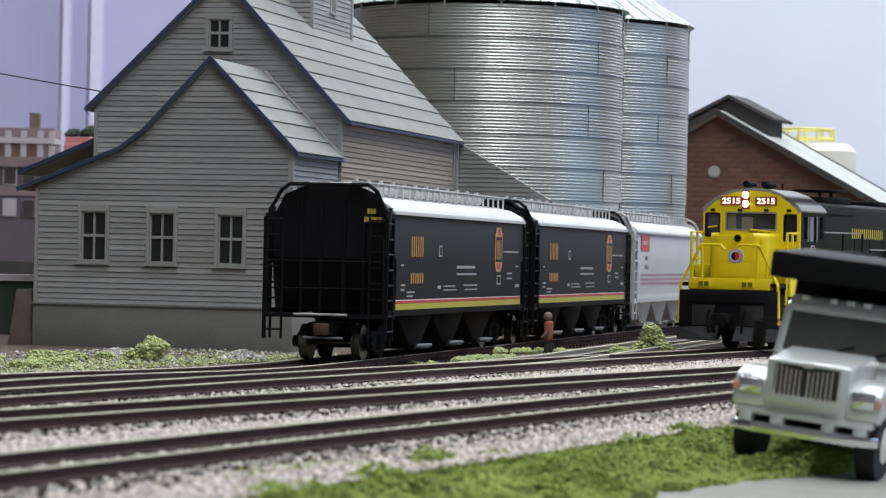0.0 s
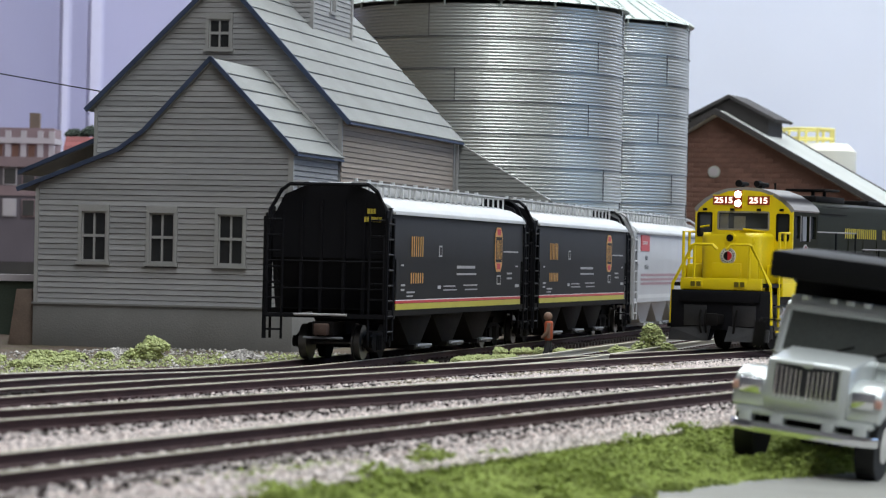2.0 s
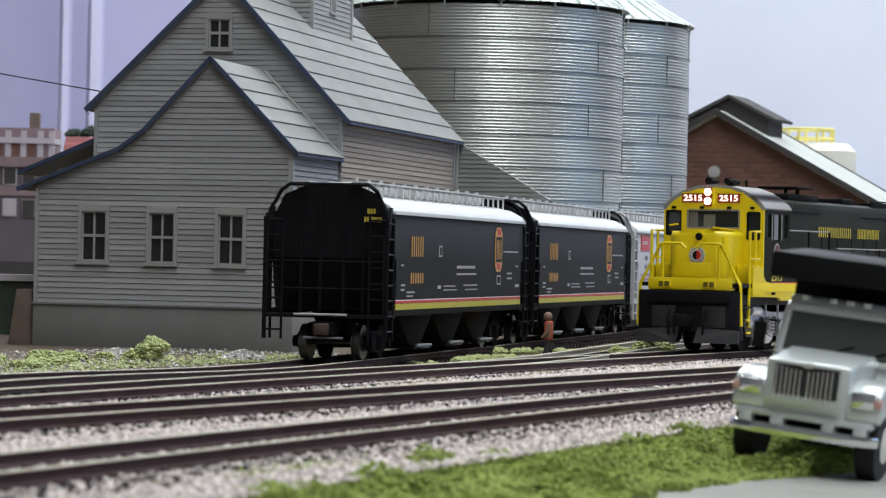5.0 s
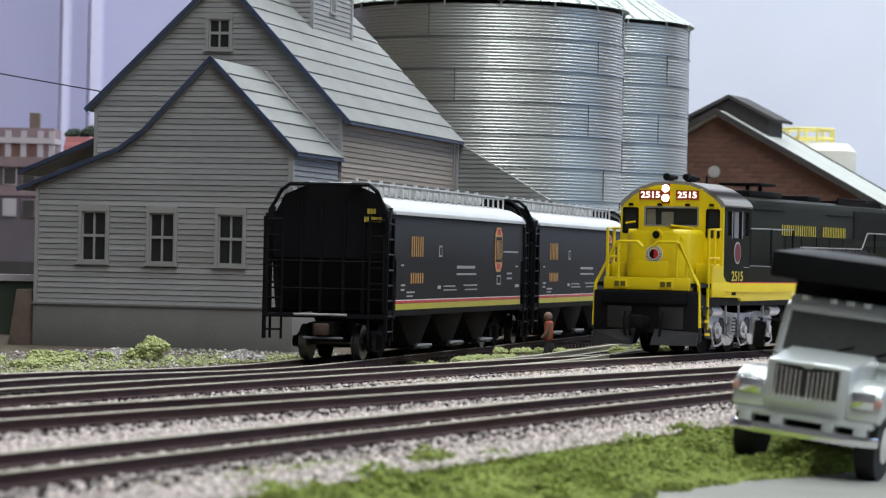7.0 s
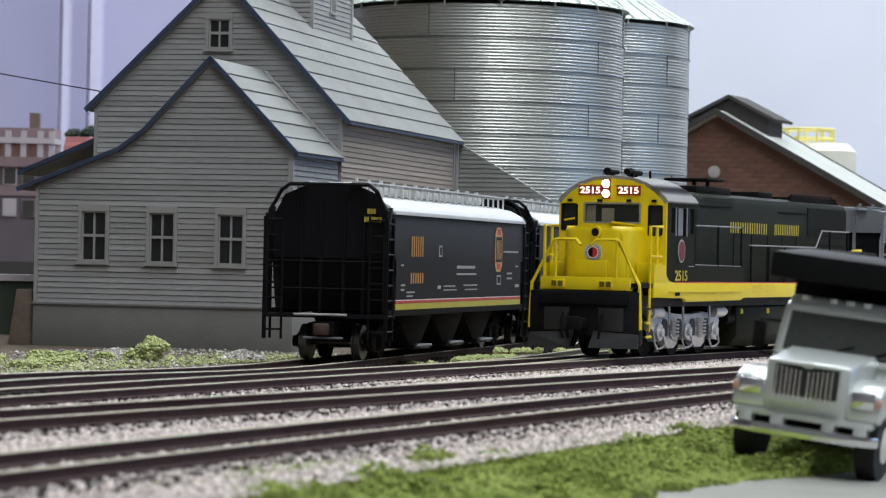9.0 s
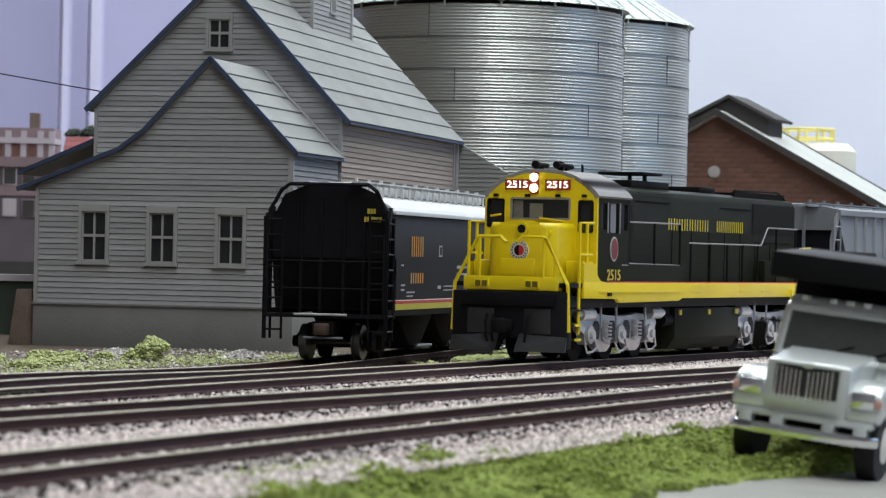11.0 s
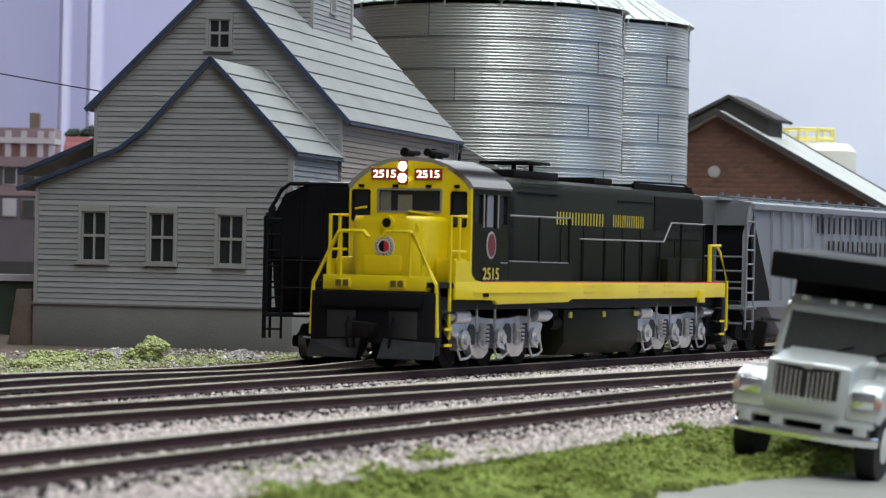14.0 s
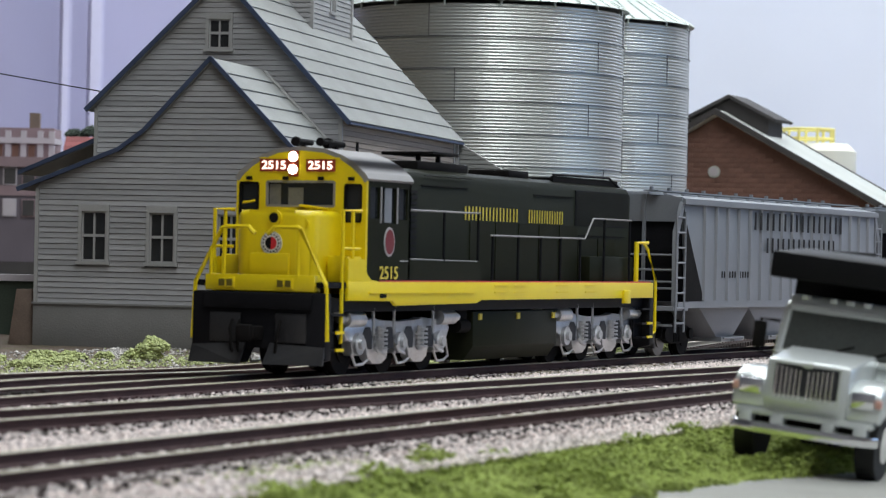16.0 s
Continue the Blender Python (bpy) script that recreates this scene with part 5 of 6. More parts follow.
    part("battery_box", box(mesh(), -88, -46, 12.9, 16.4, 20.6, 25.6, 0.3), DARKGREEN, loco)
    part("battery_box", box(mesh(), -200, -166, 12.9, 16.0, 20.6, 28.0, 0.3), DARKGREEN, loco)
    # roof gear
    bm = mesh()
    for x, y, r in ((-27, -3, 0.7), (-28, 3, 0.6), (-38, 0, 0.8)):
        cyl(bm, (y, 53.6), r, x - 4, x + 4, "x", 14)
        cyl(bm, (y, 53.6), r * 1.7, x + 3.4, x + 4.4, "x", 14)
        box(bm, x - 0.6, x + 0.6, y - 0.6, y + 0.6, 51.4, 54)
    part("air_horn", bm, UNDER, roof)
    bm = mesh()
    box(bm, -97, -66, -8.0, 9.0, 48.4, 50.8, 0.4)
    box(bm, -90, -74, -5.0, 9.5, 52.6, 53.4, 0.2)
    for x in (-76, -88):
        box(bm, x - 0.5, x + 0.5, 4, 5, 50, 52.8)
    part("roof_hatch", bm, UNDER, hood)
    part("antenna", tube(mesh(), [(-50, 0, 49), (-50, 0, 54.6)], 0.4), UNDER, hood)
    part("exhaust", box(mesh(), -140, -126, -4, 8, 48.4, 50.6, 0.4), UNDER, hood)
    for i in range(8):
        part("fan_grid_slat", box(mesh(), -199 + i * 5.6, -195 + i * 5.6, -9.5, 9.5, 48.2, 49.6), UNDER, hood)
    for ya in (-10.2, 9.4):
        part("fan_grid_rail", box(mesh(), -201, -152, ya, ya + 0.8, 48.0, 49.9), UNDER, hood)
    part("roof_rail", tube(mesh(), [(-152, 10.2, 50.2), (-194, 10.2, 50.6), (-203, 10.2, 47.8)], 0.35), UNDER, hood)
    # fuel tank
    bm = mesh()
    prism(bm, [(-14.4, 13.2), (14.4, 13.2), (14.4, 4.2), (11.8, 0.6), (-11.8, 0.6), (-14.4, 4.2)], "x", -146.5, -90, 0.3)
    tank = part("fuel_tank", bm, DARKGREEN, loco, "dark fuel tank")
    bm = mesh()
    for x in (-94, -119, -143.5):
        box(bm, x - 0.9, x + 0.9, 14.2, 14.8, 11.0, 12.6)
    part("tank_tag", bm, GOLD, tank)
    bm = mesh()
    box(bm, -89.5, -83, -13, 13, 9, 15.2, 0.4)
    cyl(bm, (12.4, 9.5), 1.8, -89.4, -83, "x", 14)
    part("air_reservoir", bm, UNDER, tank)
    loco_truck(loco, -47.5)
    loco_truck(loco, -177.5)
    return loco

# ---- lorry ----


def build_lorry():
    """Dump truck; local x forward from the front axle, z from the road."""
    lorry = thing("dump_truck", mpose(128.4, 173.0, -4.5, 2.6) @ pose(0, 0, 0, -6.3, -0.4, 0), "silver-grey dump truck with raised black bed and chrome bumper", "truck")
    cabw = 11.6
    bm = mesh()
    prism(bm, [(7.5, 6.0), (9.0, 8.6), (8.2, 15.2), (-6.5, 16.8), (-9.5, 16.8), (-9.5, 5.0), (-4.4, 5.0), (-4.0, 9.0), (3.6, 9.0), (4.4, 5.0)], "y", -7.2, 7.2, 0.7)
    hood = part("hood", bm, TRUCKWHITE, lorry)
    for s in (-1, 1):
        bm = mesh()
        prism(bm, [(8.0, 6.6), (7.4, 11.6), (3.5, 13.2), (-4.0, 13.2), (-7.4, 11.0), (-7.6, 6.0), (-5.2, 6.0), (-4.2, 8.6), (0, 9.6), (4.2, 8.6), (5.2, 6.0)], "y", s * 9.8 - 2.9, s * 9.8 + 2.9, 0.8)
        fender = part("fender", bm, TRUCKWHITE, lorry)
        part("headlight", box(mesh(), 7.2, 8.3, s * 9.6 - 2.0, s * 9.6 + 2.0, 8.8, 11.4, 0.3), CHROME, fender)
        part("turn_signal", box(mesh(), 6.8, 8.0, s * 12.2 - 0.5, s * 12.2 + 0.5, 9.2, 10.6, 0.15), mat("signal_orange", (0.62, 0.36, 0.30), 0.3, bump=0) if s < 0 else bpy.data.materials["signal_orange"], fender)
        wheel = part("wheel", cyl(mesh(), (0, 2.9), 6.0, s * 10.4 - 1.7, s * 10.4 + 1.7, "y", 28), TYRE, lorry)
        part("rim", cyl(mesh(), (0, 2.9), 3.2, s * 11.2 - 1.2, s * 11.2 + 1.2, "y", 20), CHROME, wheel)
        for xr in (-45, -60):
            wheel = part("wheel", cyl(mesh(), (xr, 2.9), 6.0, s * 9.5 - 3.2, s * 9.5 + 3.2, "y", 24), TYRE, lorry)
            part("rim", cyl(mesh(), (xr, 2.9), 3.0, s * 11.8 - 1.2, s * 11.8 + 1.2, "y", 20), TRUCKWHITE, wheel)
    # grille
    grille = part("grille", box(mesh(), 8.0, 8.9, -5.8, 5.8, 8.6, 14.6, 0.5), GRILLE, hood, "dark chrome-barred grille")
    for i in range(12):
        y = -5.0 + i * 0.8 + (0.6 if i > 5 else 0.0)
        part("grille_bar", box(mesh(), 8.7, 9.5, y - 0.15, y + 0.15, 9.0, 14.3 - 0.12 * abs(5.5 - abs(i - 5.5))), CHROME, grille)
    for y in (-5.75, 5.75):
        part("grille_bar", box(mesh(), 8.4, 9.3, y - 0.25, y + 0.25, 8.6, 14.8), TRUCKWHITE, grille)
    for z in (8.55, 14.75):
        part("grille_bar", box(mesh(), 8.4, 9.35, -5.6, 5.6, z - 0.22, z + 0.22), TRUCKWHITE, grille)
    part("badge", box(mesh(), 8.8, 9.3, -0.9, 0.9, 14.2, 15.2, 0.3), TRUCKWHITE, grille)
    # bumper with tow openings
    bm = mesh()
    prism(bm, [(6.6, -12.8), (8.6, -11.6), (10.4, -8.0), (10.6, 8.0), (8.6, 11.6), (6.6, 12.8), (5.8, 12.4), (8.6, 7.6), (8.4, -7.6), (5.8, -12.4)], "z", 2.6, 4.4, 0.3)
    bumper = part("bumper", bm, CHROME, lorry, "chrome front bumper")
    part("bumper_beam", box(mesh(), 4.4, 8.4, -11.6, 11.6, 5.4, 6.6, 0.4), TRUCKWHITE, bumper)
    for y in (-9.8, -4.4, 4.4, 9.8):
        part("bumper_bracket", box(mesh(), 5.6, 8.6, y - 1.1, y + 1.1, 3.6, 6.0, 0.2), TRUCKWHITE, bumper)
    part("axle", box(mesh(), -2, 2, -9, 9, 2, 5.8), UNDER, lorry)
    part("chassis", box(mesh(), -68, 5, -4.6, 4.6, 5.6, 8.8), UNDER, lorry)
    # cab
    bm = mesh()
    prism(bm, [(-7.6, 16.2), (-12.6, 25.0), (-14.0, 25.9), (-25.5, 25.9), (-26.0, 6.5), (-8.4, 6.5)], "y", -cabw, cabw, 0.9)
    cab = part("cab", bm, TRUCKWHITE, lorry)
    cab.location = (-1.7 * MM, 0, -1.5 * MM)
    bm = mesh()
    slab(bm, [(-7.9 + 0.25, -10.2, 17.0), (-7.9 + 0.25, 10.2, 17.0), (-12.2 + 0.3, 9.8, 24.4), (-12.2 + 0.3, -9.8, 24.4)], 0.5)
    shield = part("windshield", bm, WINDSHIELD, cab, "dark glossy windshield")
    bm = mesh()
    tube(bm, [(-7.4, -10.5, 16.8), (-11.9, -10.1, 24.7), (-11.9, 10.1, 24.7), (-7.4, 10.5, 16.8), (-7.4, -10.5, 16.8)], 0.75)
    part("windshield_frame", bm, TRUCKWHITE, shield)
    bm = mesh()
    tube(bm, [(-7.3, -3, 17.2), (-9.0, 2.5, 19.4)], 0.2)
    tube(bm, [(-7.3, 4, 17.2), (-9.0, 9.0, 19.4)], 0.2)
    part("wiper", bm, UNDER, shield)
    bm = mesh()
    prism(bm, [(-12.4, 25.2), (-13.2, 26.8), (-24.5, 26.8), (-25.4, 25.2)], "y", -10.8, 10.8, 0.5)
    part("cab_roof", bm, TRUCKWHITE, cab)
    bm = mesh()
    for y in (-8, -3, 0, 3, 8):
        box(bm, -13.6, -12.2, y - 0.7, y + 0.7, 26.2, 26.95, 0.2)
    part("roof_marker", bm, TRUCKWHITE, cab)
    for s in (-1, 1):
        bm = mesh()
        prism(bm, [(-11.4, 17), (-14.2, 24.0), (-23.5, 24.0), (-23.5, 17)], "y", s * cabw - 0.15, s * cabw + 0.15)
        part("side_window", bm, WINDSHIELD, cab)
        bm = mesh()
        tube(bm, [(-11, s * cabw, 22), (-9.5, s * (cabw + 3), 22), (-9.5, s * (cabw + 3), 16.5), (-11, s * cabw, 16)], 0.3)
        part("mirror_arm", bm, UNDER, cab)
        part("mirror", box(mesh(), -10.0, -9.2, s * (cabw + 3) - 1.1, s * (cabw + 3) + 1.1, 17, 21.6, 0.2), UNDER, cab)
    # dump bed with cab shield
    bm = mesh()
    hw = 13.6
    box(bm, -80, -28, -hw, hw, 10.2, 12.0)
    for s in (-1, 1):
        prism(bm, [(-80, 10.2), (-28, 10.2), (-28, 34.6), (-80, 34.6)], "y", s * hw - 0.6, s * hw + 0.6)
    box(bm, -29.4, -28, -hw, hw, 10.2, 34.6)
    bed = part("dump_bed", bm, BEDBLACK, lorry, "black dump bed")
    bed.location = (-1.7 * MM, 0, -1.5 * MM)
    bm = mesh()
    prism(bm, [(-30, 34.8), (-8.0, 34.0), (-8.0, 29.6), (-9.0, 29.4), (-10.0, 31.6), (-30, 31.8)], "y", -13.8, 13.8, 0.5)
    part("cab_shield", bm, BEDBLACK, bed, "black cab shield")
    for i in range(6):
        x = -32 - i * 9
        for s in (-1, 1):
            part("bed_rib", box(mesh(), x - 0.9, x + 0.9, s * hw - 1.3, s * hw + 1.3, 10.4, 34), BEDBLACK, bed)
    return lorry


# ---- background ----


def build_shed():
    """Brick engine house with a roof monitor; local x across its gable, y back."""
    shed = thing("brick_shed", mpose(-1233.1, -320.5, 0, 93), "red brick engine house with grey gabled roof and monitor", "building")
    gable = [(-76, -60), (106, -60), (106, 65), (1, 122), (-76, 77)]
    bm = mesh()
    prism(bm, gable, "y", 0, 5)
    wall = part("wall", bm, BRICK, shed, "red brick gable wall")
    me = finish(box(mesh(), -4.7, 4.7, -0.4, 0.4, -1.5, 1.5, 0.1), "brick")
    me.materials.append(BRICK)
    row, z, made = 0, 55.0, 0
    while z < 118 and made < 300:
        x = -34 + (row % 2) * 4.8
        while x < 92 and made < 300:
            roof_z = 121 - abs(x) * 0.56
            if z < roof_z - 6 and math.hypot(x + 0.5, z - 86) > 7:
                b = part("brick", me, BRICK, wall)
                b.matrix_local = mpose(x, 0.16, z)
                made += 1
            x += 9.6
        z += 3.2
        row += 1
    bm = mesh()
    cyl(bm, (-0.5, 86), 3.9, -1.4, 0.6, "y", 24)
    rose = part("round_window", bm, SHEDROOF, wall, "pale round gable window")
    part("pane", cyl(mesh(), (-0.5, 86), 2.8, -1.7, -1.2, "y", 20), FARWHITE, rose)
    part("wall", box(mesh(), 101, 106, 5, 88, -60, 65), BRICK, shed)
    for q, nm in (([(1, -7, 126), (1, 90, 126), (116, 90, 63.5), (116, -7, 63.5)], "roof"), ([(1, -7, 126), (1, 90, 126), (-84, 90, 76), (-84, -7, 76)], "roof")):
        part(nm, slab(mesh(), q, 3), SHEDROOF, shed, "pale grey roof")
    for p, q in (((1, 126.6), (117, 63.6)), ((-85, 76.2), (1, 126.6))):
        bm = mesh()
        prism(bm, [(p[0], p[1] + 0.5), (q[0], q[1] + 0.5), (q[0], q[1] - 3.4), (p[0], p[1] - 3.4)], "y", -8.5, -6.5)
        part("rake_board", bm, SHEDDARK, shed)
    bm = mesh()
    prism(bm, [(1, 126.8), (116, 64.2), (116, 60.6), (1, 123.2)], "y", 88.6, 91.2)
    part("rake_board", bm, SHEDDARK, shed)
    bm = mesh()
    prism(bm, [(-22, 110), (30, 110), (30, 121), (4, 134), (-22, 121)], "y", 18, 52)
    mon = part("monitor", bm, SHEDDARK, shed, "dark wooden roof monitor")
    for q in ([(4, 13, 137), (4, 57, 137), (36, 57, 121), (36, 13, 121)], [(4, 13, 137), (4, 57, 137), (-28, 57, 121), (-28, 13, 121)]):
        part("monitor_roof", slab(mesh(), q, 2), SHEDDARK, mon)
    return shed


def build_tank():
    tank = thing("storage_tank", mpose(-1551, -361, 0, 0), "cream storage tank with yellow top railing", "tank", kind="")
    bm = mesh()
    cyl(bm, (-5, 10), 27, -60, 112, n=40)
    cyl(bm, (-5, 10), 27, 112, 118, n=40, r2=21)
    part("shell", bm, TANK, tank)
    for k in range(9):
        a = 2 * math.pi * k / 9
        bm = mesh()
        tube(bm, [(-1 + 20 * math.cos(a), 1 + 20 * math.sin(a), 114), (-1 + 20 * math.cos(a), 1 + 20 * math.sin(a), 129)], 1.2)
        part("post", bm, RAILYELLOW, tank)
    for z in (121.5, 128.5):
        bm = mesh()
        tube(bm, [(-1 + 20 * math.cos(2 * math.pi * k / 24), 1 + 20 * math.sin(2 * math.pi * k / 24), z) for k in range(25)], 1.0)
        part("rail", bm, RAILYELLOW, tank)
    return tank


def build_town():
    """Blurred town across the yard: a long lower block, a trimmed house above it, a red-roofed wing, tree tops."""
    low = thing("town_building", mpose(-1183.6, -793.9, -8, 114.4), "blurred grey and pink brick town building with pale windows", "building", "town buildings")
    part("wall", box(mesh(), -60, 34, 0, 50, 0, 98), FARGREY, low)
    part("cornice", box(mesh(), -62, 36, -3, 50, 92, 99), FARPINK, low)
    part("band", box(mesh(), -60.5, 34.5, -1, 2, 72, 79), FARPINK, low)
    part("plinth", box(mesh(), -60.5, 34.5, -1.5, 2, 0, 26), SHEDDARK, low)
    for i in range(7):
        x = -56 + i * 13.2
        for z, h in ((80, 11), (58, 11)):
            win = part("window", box(mesh(), x - 0.8, x + 8.8, -1.2, 0.5, z - 0.8, z + h + 0.8), FARPINK if i % 2 else FARWHITE, low)
            part("pane", box(mesh(), x, x + 8, -1.6, -1.0, z, z + h), SHEDDARK if (i + z) % 3 else FARWHITE, win)
    top = thing("town_building", mpose(-1224, -812, -8, 114.4), "blurred pink town house with white pilasters and chimney", "building", "town buildings")
    part("wall", box(mesh(), -50, -1.5, 0, 40, 0, 121), FARPINK, top)
    part("cornice", box(mesh(), -52, -0.5, -3, 40, 110, 114), FARWHITE, top)
    part("chimney", box(mesh(), -20, -13, 6, 14, 121, 132), CHUTEWOOD, top)
    for x in (-47, -36, -25, -13, -5):
        part("pilaster", box(mesh(), x, x + 4, -1.8, 0.5, 96, 119), FARWHITE, top)
    for x in (-42.4, -31, -19.5):
        part("window", box(mesh(), x, x + 4.5, -1.0, 0.5, 97, 109), BRICK, top)
    wing = thing("town_building", mpose(-1226, -806, -8, 114.4), "blurred town wing under a striped red roof", "building", "town buildings")
    part("wall", box(mesh(), 0, 46, 0, 30, 0, 104), FARPINK, wing)
    for i in range(4):
        part("roof_course", slab(mesh(), [(-1, -4 + i * 4, 102.5 + i * 3.3), (47, -4 + i * 4, 102.5 + i * 3.3), (47, 0.5 + i * 4, 106 + i * 3.3), (-1, 0.5 + i * 4, 106 + i * 3.3)], 0.8), FARROOF, wing)
    cs = [(-1290 - 0.41 * u - 20, -830 + 0.91 * u - 9, 100 + v, 8) for u, v in ((-8, 10), (4, 12), (14, 8), (24, 11), (34, 9), (44, 6), (54, 10))]
    rocks("tree_tops", 3000, clump_places(cs), (0.8, 2.0), FARGREEN, "blurred dark green tree tops behind the town")


def build_figure():
    bm = mesh()
    tube(bm, [(2.3, 0.9, 0.0), (2.0, 0.9, 0.9), (0.7, 0.8, 4.2), (0.1, 0.7, 8.2)], 0.85, 8)
    tube(bm, [(-2.6, -0.9, 0.2), (-2.2, -0.9, 1.2), (-0.5, -0.8, 4.4), (-0.1, -0.7, 8.2)], 0.85, 8)
    box(bm, 1.6, 3.6, 0.2, 1.6, 0, 0.7, 0.2)
    box(bm, -3.0, -1.2, -1.6, -0.2, 0, 0.8, 0.2)
    legs = len(bm.faces)
    prism(bm, [(-1.4, -2.0), (1.4, -2.0), (1.4, 2.0), (-1.4, 2.0)], "z", 7.6, 14.2, 0.8)
    torso = len(bm.faces)
    tube(bm, [(-0.2, -2.3, 13.4), (0.4, -2.9, 10.6), (1.8, -2.0, 8.6)], 0.6, 8)
    tube(bm, [(-0.2, 2.3, 13.4), (0.4, 2.9, 10.4), (2.0, 2.0, 8.6)], 0.6, 8)
    bmesh.ops.create_uvsphere(bm, u_segments=12, v_segments=8, radius=1.5, matrix=Matrix.Translation((0.3, 0, 15.6)))
    bm.faces.ensure_lookup_table()
    for i, f in enumerate(bm.faces):
        f.material_index = 2 if i < legs else 1 if i < torso else 0
    me = finish(bm, "figurine", 50)
    for m in (SKIN, VEST, TROUSER):
        me.materials.append(m)
    ob = part("figurine", me, SKIN)
    ob.matrix_world = mpose(-311, -55.5, -7.6, -70)
    return tagged(ob, "small painted railway worker figurine in orange vest", "figurine")


def build_plants():
    rng = np.random.default_rng(5)
    # low foam bushes along the elevator and the siding
    bushes = [(-150, -152, -7.4, 4.5), (-166, -158, -7.2, 5.5), (-158, -172, -7.4, 5), (-190, -172, -7.4, 6.5), (-128, -142, -7.3, 4), (-236, -66, -7.5, 4), (-215, -162, -7.4, 6)]
    for x, y, z, r in bushes:
        cs = [(x + rng.uniform(-r, r), y + rng.uniform(-r, r), z, r * rng.uniform(0.35, 0.7)) for _ in range(5)]
        rocks("bush", 700, clump_places(cs), (0.35, 0.9), FOAM, "low pale green foam bush beside the siding")
    cs = [(-202, -144, -6.5, 3.6), (-203, -142, -4, 3.4), (-201, -146, -4.6, 3.0), (-204, -145, -2.2, 2.4)]
    rocks("bush", 1300, clump_places(cs, 0.95), (0.4, 0.9), FOAM, "rounded light green foam bush")
    cs = [(-336, -31, -5, 5.6), (-338, -29, 0, 4.4), (-328, -37, -6, 4.6), (-318, -42, -6, 3.4), (-346, -28, -5, 5), (-337, -29, 3, 3.0)]
    rocks("bush", 2200, clump_places(cs, 0.95), (0.4, 0.9), FOAM, "rounded light green foam bush")
    cs = [(x, y + rng.uniform(-3, 3), -4.6, rng.uniform(1.4, 2.8)) for x, y in [(-340 + i * 3.0, -26 - i * 4.2) for i in range(12)]] + [(-296 + i * 5, -62 + i * 1.0 - rng.uniform(0, 8), -6.0, rng.uniform(1.6, 3.0)) for i in range(12)]
    rocks("weeds", 6500, clump_places(cs), (0.3, 0.8), FOAM, "pale green weeds between the tracks")
    for x, y, r in ((-227, -171, 4.0), (-242, -133, 4.6)):
        rocks("rubble_pile", 320, (lambda x, y, r: lambda g: (lambda a, k: (x + math.cos(a) * r * k * 1.6, y + math.sin(a) * r * k * 1.6, -7.5 + (1 - k) * r * 0.7))(g.uniform(0, 6.28), math.sqrt(g.uniform(0, 1))))(x, y, r), (0.4, 1.1), ROCK, "small pile of pale rubble")
    rocks("ground_litter", 3000, lambda g: (g.uniform(-330, -60), g.uniform(-215, -60), -7.5), (0.2, 0.7), ROCK, "scattered pale grit on the ground")
    rocks("ground_foam", 1500, lambda g: (g.uniform(-300, -80), -118 - abs(g.normal()) * 28, -7.4), (0.25, 0.8), FOAM, "scattered green foam on the ground")

    def verge(g):
        while True:
            x, y = g.uniform(0, 282), g.uniform(116, 184)
            edge = main_y(x) + 136 + 5 * noise.noise(Vector((x / 22, 0, 2))) + 4 * noise.noise(Vector((x / 7, 0, 5)))
            if edge < y < road_edge(x) + 2 + 4 * noise.noise(Vector((x / 9, 1, 1))):
                h = max(noise.noise(Vector((x / 13, y / 9, 7))) + 0.12, 0) * 5.0 + max(noise.noise(Vector((x / 5, y / 5, 1))), 0) * 2.2
                return (x, y, ground_height(x, y) + 0.2 + g.uniform(0, 1) * h)
    rocks("grass_verge", 90000, verge, (0.18, 0.5), GRASS, "ragged green foam grass beside the road")
    rocks("grass_patch", 2600, lambda g: (lambda x, y: (x, y, ground_height(x, y) + g.uniform(0.1, 1.3)))(246 + g.normal() * 13, 130 + g.normal() * 3.2), (0.2, 0.55), GRASS, "thin green foam patch on the ballast edge")
    rocks("grass_tuft", 160, lambda g: (238 + g.normal() * 2.5, 118 + g.normal() * 2, -4 + abs(g.normal()) * 0.6), (0.3, 0.8), GRASS, "small green tuft on the ballast")


def build_ballast():
    ties = [(fy, np.array(places)) for fy, places in TIE_PLACES]

    def bed(g):
        while True:
            x, side = g.uniform(-330, 330), g.uniform(-18, 142)
            y = side + main_y(x)
            base = -3.05
            for fy, places in ties:
                if abs(y - fy(x)) < 15.6:
                    base = -2.75
                    j = int(np.searchsorted(places, x))
                    if min(abs(places[k] - x) for k in (max(j - 1, 0), min(j, len(places) - 1))) < 1.35:
                        break
            else:
                return (x, y, base + g.uniform(0, 0.5) + bed_drop(side) - (0.4 if side > 128 else 0))
    rocks("ballast", 150000, bed, (0.2, 0.5), BALLAST, "pale grey crushed stone ballast between the rails")
    rocks("ballast", 9000, lambda g: (lambda x: (x, siding_y(x) + g.normal() * 11, siding_z(x) - 3.8))(g.uniform(-420, 120)), (0.25, 0.6), BALLAST, "dull stone ballast along the siding")


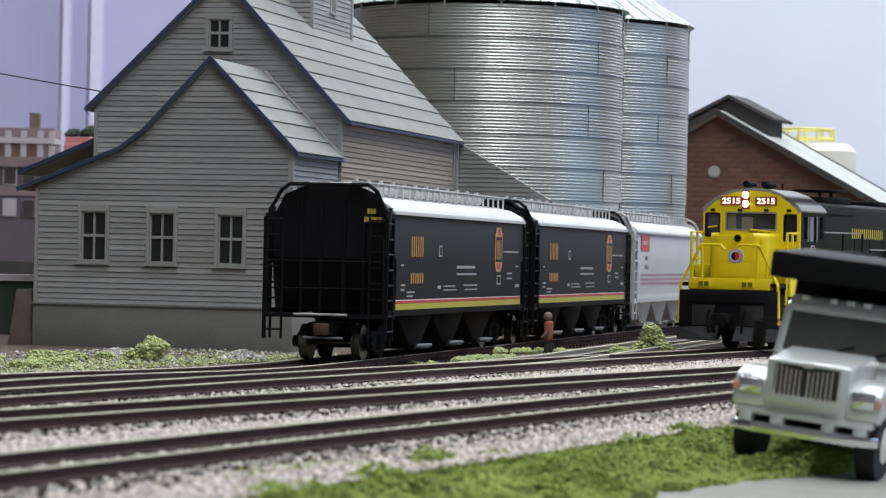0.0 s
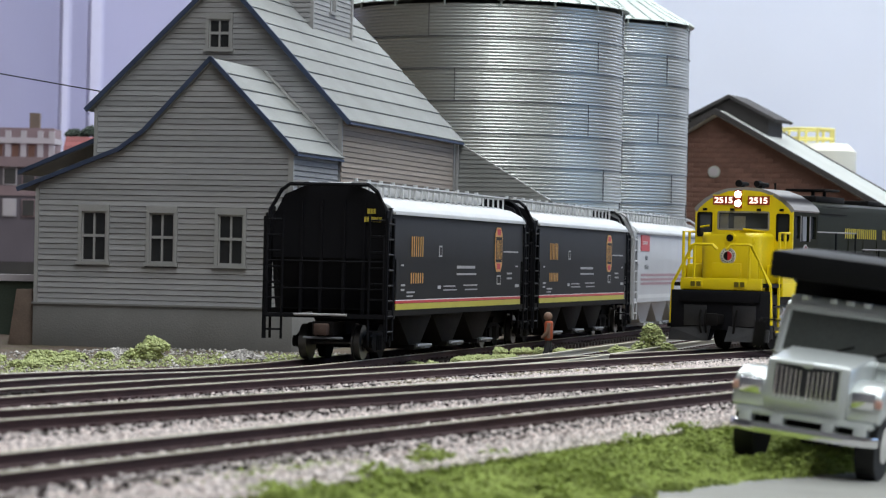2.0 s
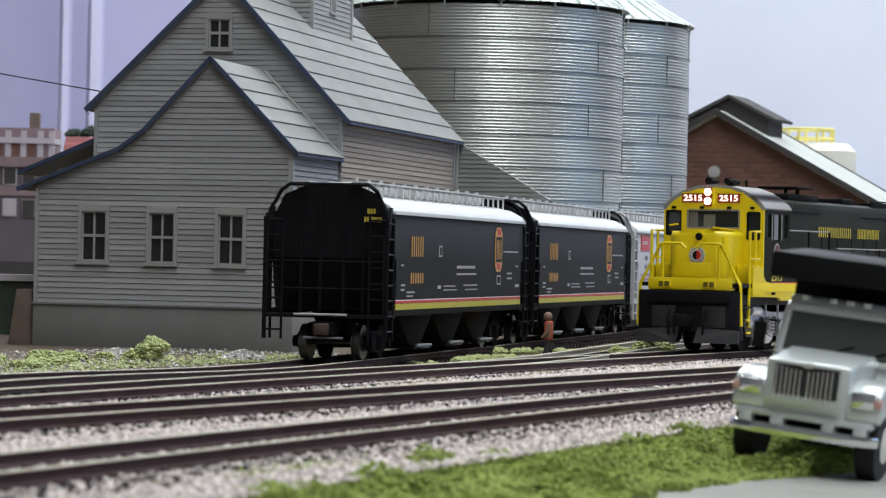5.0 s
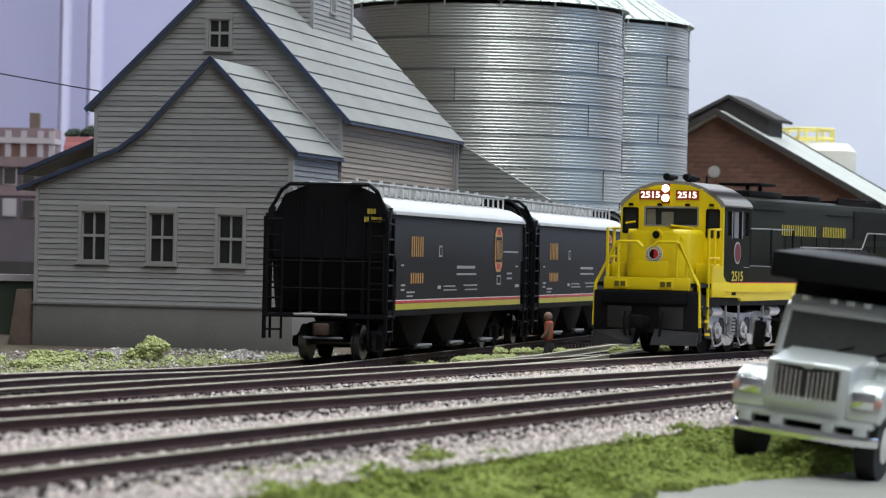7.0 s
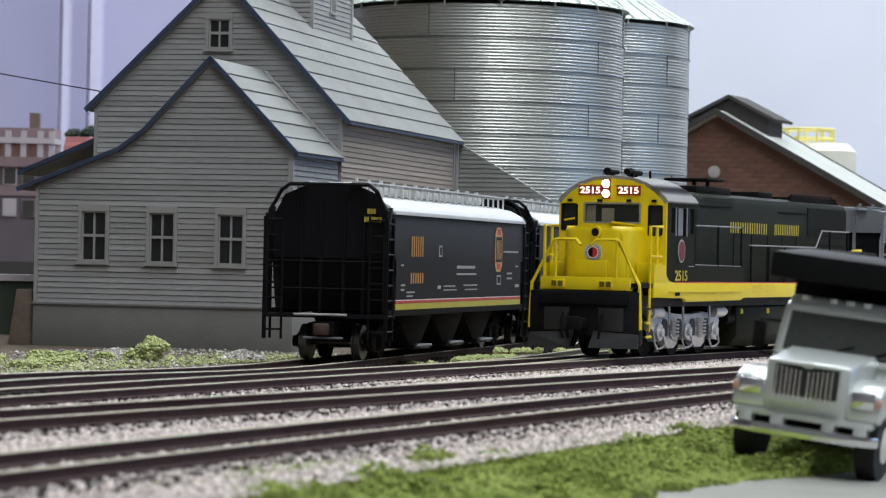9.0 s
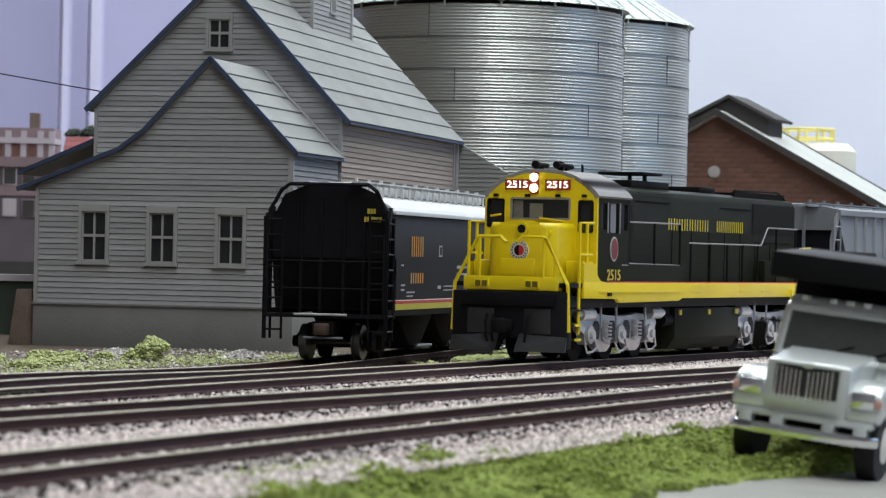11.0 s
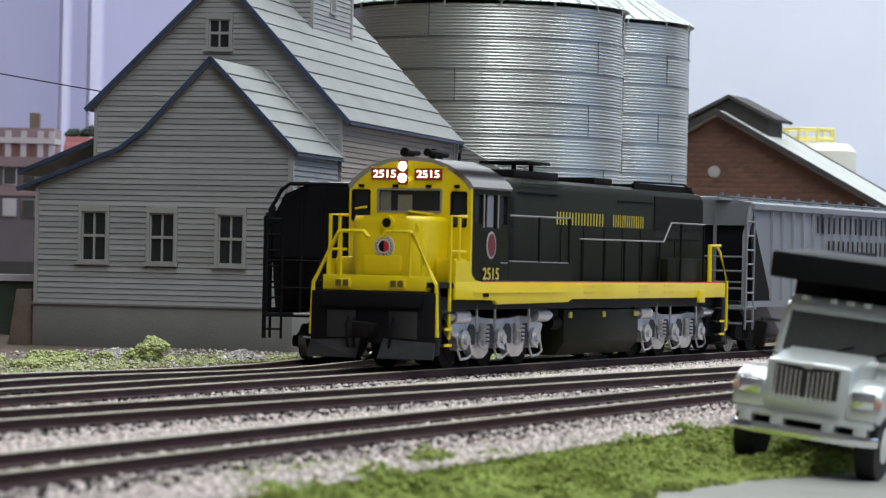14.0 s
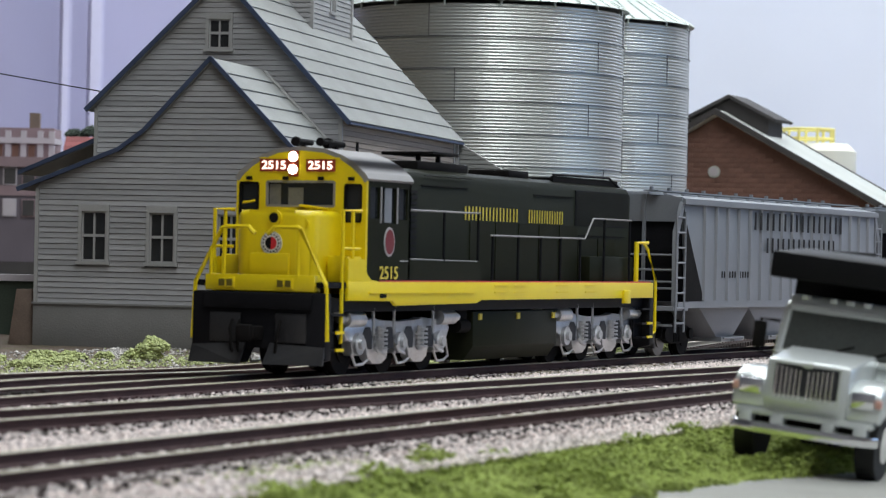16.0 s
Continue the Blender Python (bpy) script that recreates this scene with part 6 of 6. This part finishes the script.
# ---- put everything together ----
build_room()
build_ground()
DARKTIE, TANTIE = tie_mesh(TIE), tie_mesh(TIELIGHT)
build_track("running track with brown rails on dark ties", -950, 300, main_y, lambda x: MAIN_Z, lambda x: TANTIE if -250 < x < -40 and random.random() < 0.75 else DARKTIE)
build_track("siding with brown rails curving from the turnout", -1150, 108, siding_y, siding_z, lambda x: DARKTIE)
build_track("diverging track of the turnout with bright rails", -620, -112, branch_y, lambda x: MAIN_Z - 0.06, lambda x: TANTIE if x > -260 else DARKTIE, RAILBRIGHT)
build_track("second running track on pale ballast", -330, 380, second_y, lambda x: 0.0, lambda x: DARKTIE)
build_track("third running track on pale ballast", -230, 430, lambda x: main_y(x) + 111, lambda x: 0.0, lambda x: DARKTIE)
build_elevator()
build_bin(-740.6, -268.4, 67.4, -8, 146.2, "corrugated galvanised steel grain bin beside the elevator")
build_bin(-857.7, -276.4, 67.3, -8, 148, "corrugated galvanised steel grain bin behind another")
build_shed()
build_tank()
hedge = thing('boundary_wall', mpose(-408, -325, 0, 114), 'dark green boundary wall with pale capping', 'wall')
part('wall', box(mesh(), -90, 14, 0, 10, -9, 14), FARGREEN, hedge)
part('capping', box(mesh(), -90, 14, -1.5, 11.5, 14, 16.6), FARWHITE, hedge)
build_town()
hd = Vector((-math.cos(radians(11)), -math.sin(radians(11))))
for i, (scheme, body, roof, label) in enumerate((("black", HOPPERBLACK, HOPPERROOF, "black covered hopper car with red and yellow stripe"), ("black", HOPPERBLACK, HOPPERROOF, "black covered hopper car coupled behind another"), ("light", HOPPERLIGHT, HOPPERROOF, "light grey covered hopper car with red emblem"))):
    c = Vector((-273.9, -90)) + hd * 212 * i
    build_hopper(mpose(c.x, c.y, SIDING_Z, 11), label, body, roof, scheme, "hopper cars on the siding")
LOCO = build_loco()
ride_high(LOCO, -MAIN_Z)
CAR_A = build_hopper(Matrix(), "grey ribbed covered hopper car behind the locomotive", HOPPERGREY, HOPPERGREY, "ribbed", "hopper cars in the train")
ride_high(CAR_A, -MAIN_Z)
CAR_B = copy_thing(CAR_A, Matrix())
build_lorry()
build_figure()
build_plants()
build_ballast()

# travel of the locomotive along its track in millimetres, by seconds
TRAVEL = [(0.0, -325.9), (0.5, -325.9), (1.0, -325.0), (1.5, -322.0), (2.0, -318.5), (2.5, -315.4), (3.0, -312.0), (3.5, -308.0), (4.0, -303.1), (6.5, -263.1), (7.0, -252.5), (7.5, -241.0), (8.0, -228.3), (8.5, -215.4), (9.0, -203.0), (11.5, -134.5), (12.0, -120.6), (12.5, -106.0), (13.0, -91.4), (13.5, -76.2), (14.0, -61.7), (14.5, -47.2), (15.0, -31.9), (15.5, -16.1), (16.0, 0.0)]


def on_main(s, ahead):
    """Pose on the curved running track, s millimetres along it, with the origin moved ahead along the heading."""
    a = BEND * s
    x, y = math.sin(a) / BEND - 110, (1 - math.cos(a)) / BEND
    return mpose(x, y, MAIN_Z, math.degrees(a)) @ Matrix.Translation((ahead * MM, 0, 0))


def motions():
    walk(LOCO, [(t, on_main(s, 110)) for t, s in TRAVEL])
    for k, car in enumerate((CAR_A, CAR_B)):
        walk(car, [(t, on_main(s - 219 - k * 212, 0)) for t, s in TRAVEL])


motions()
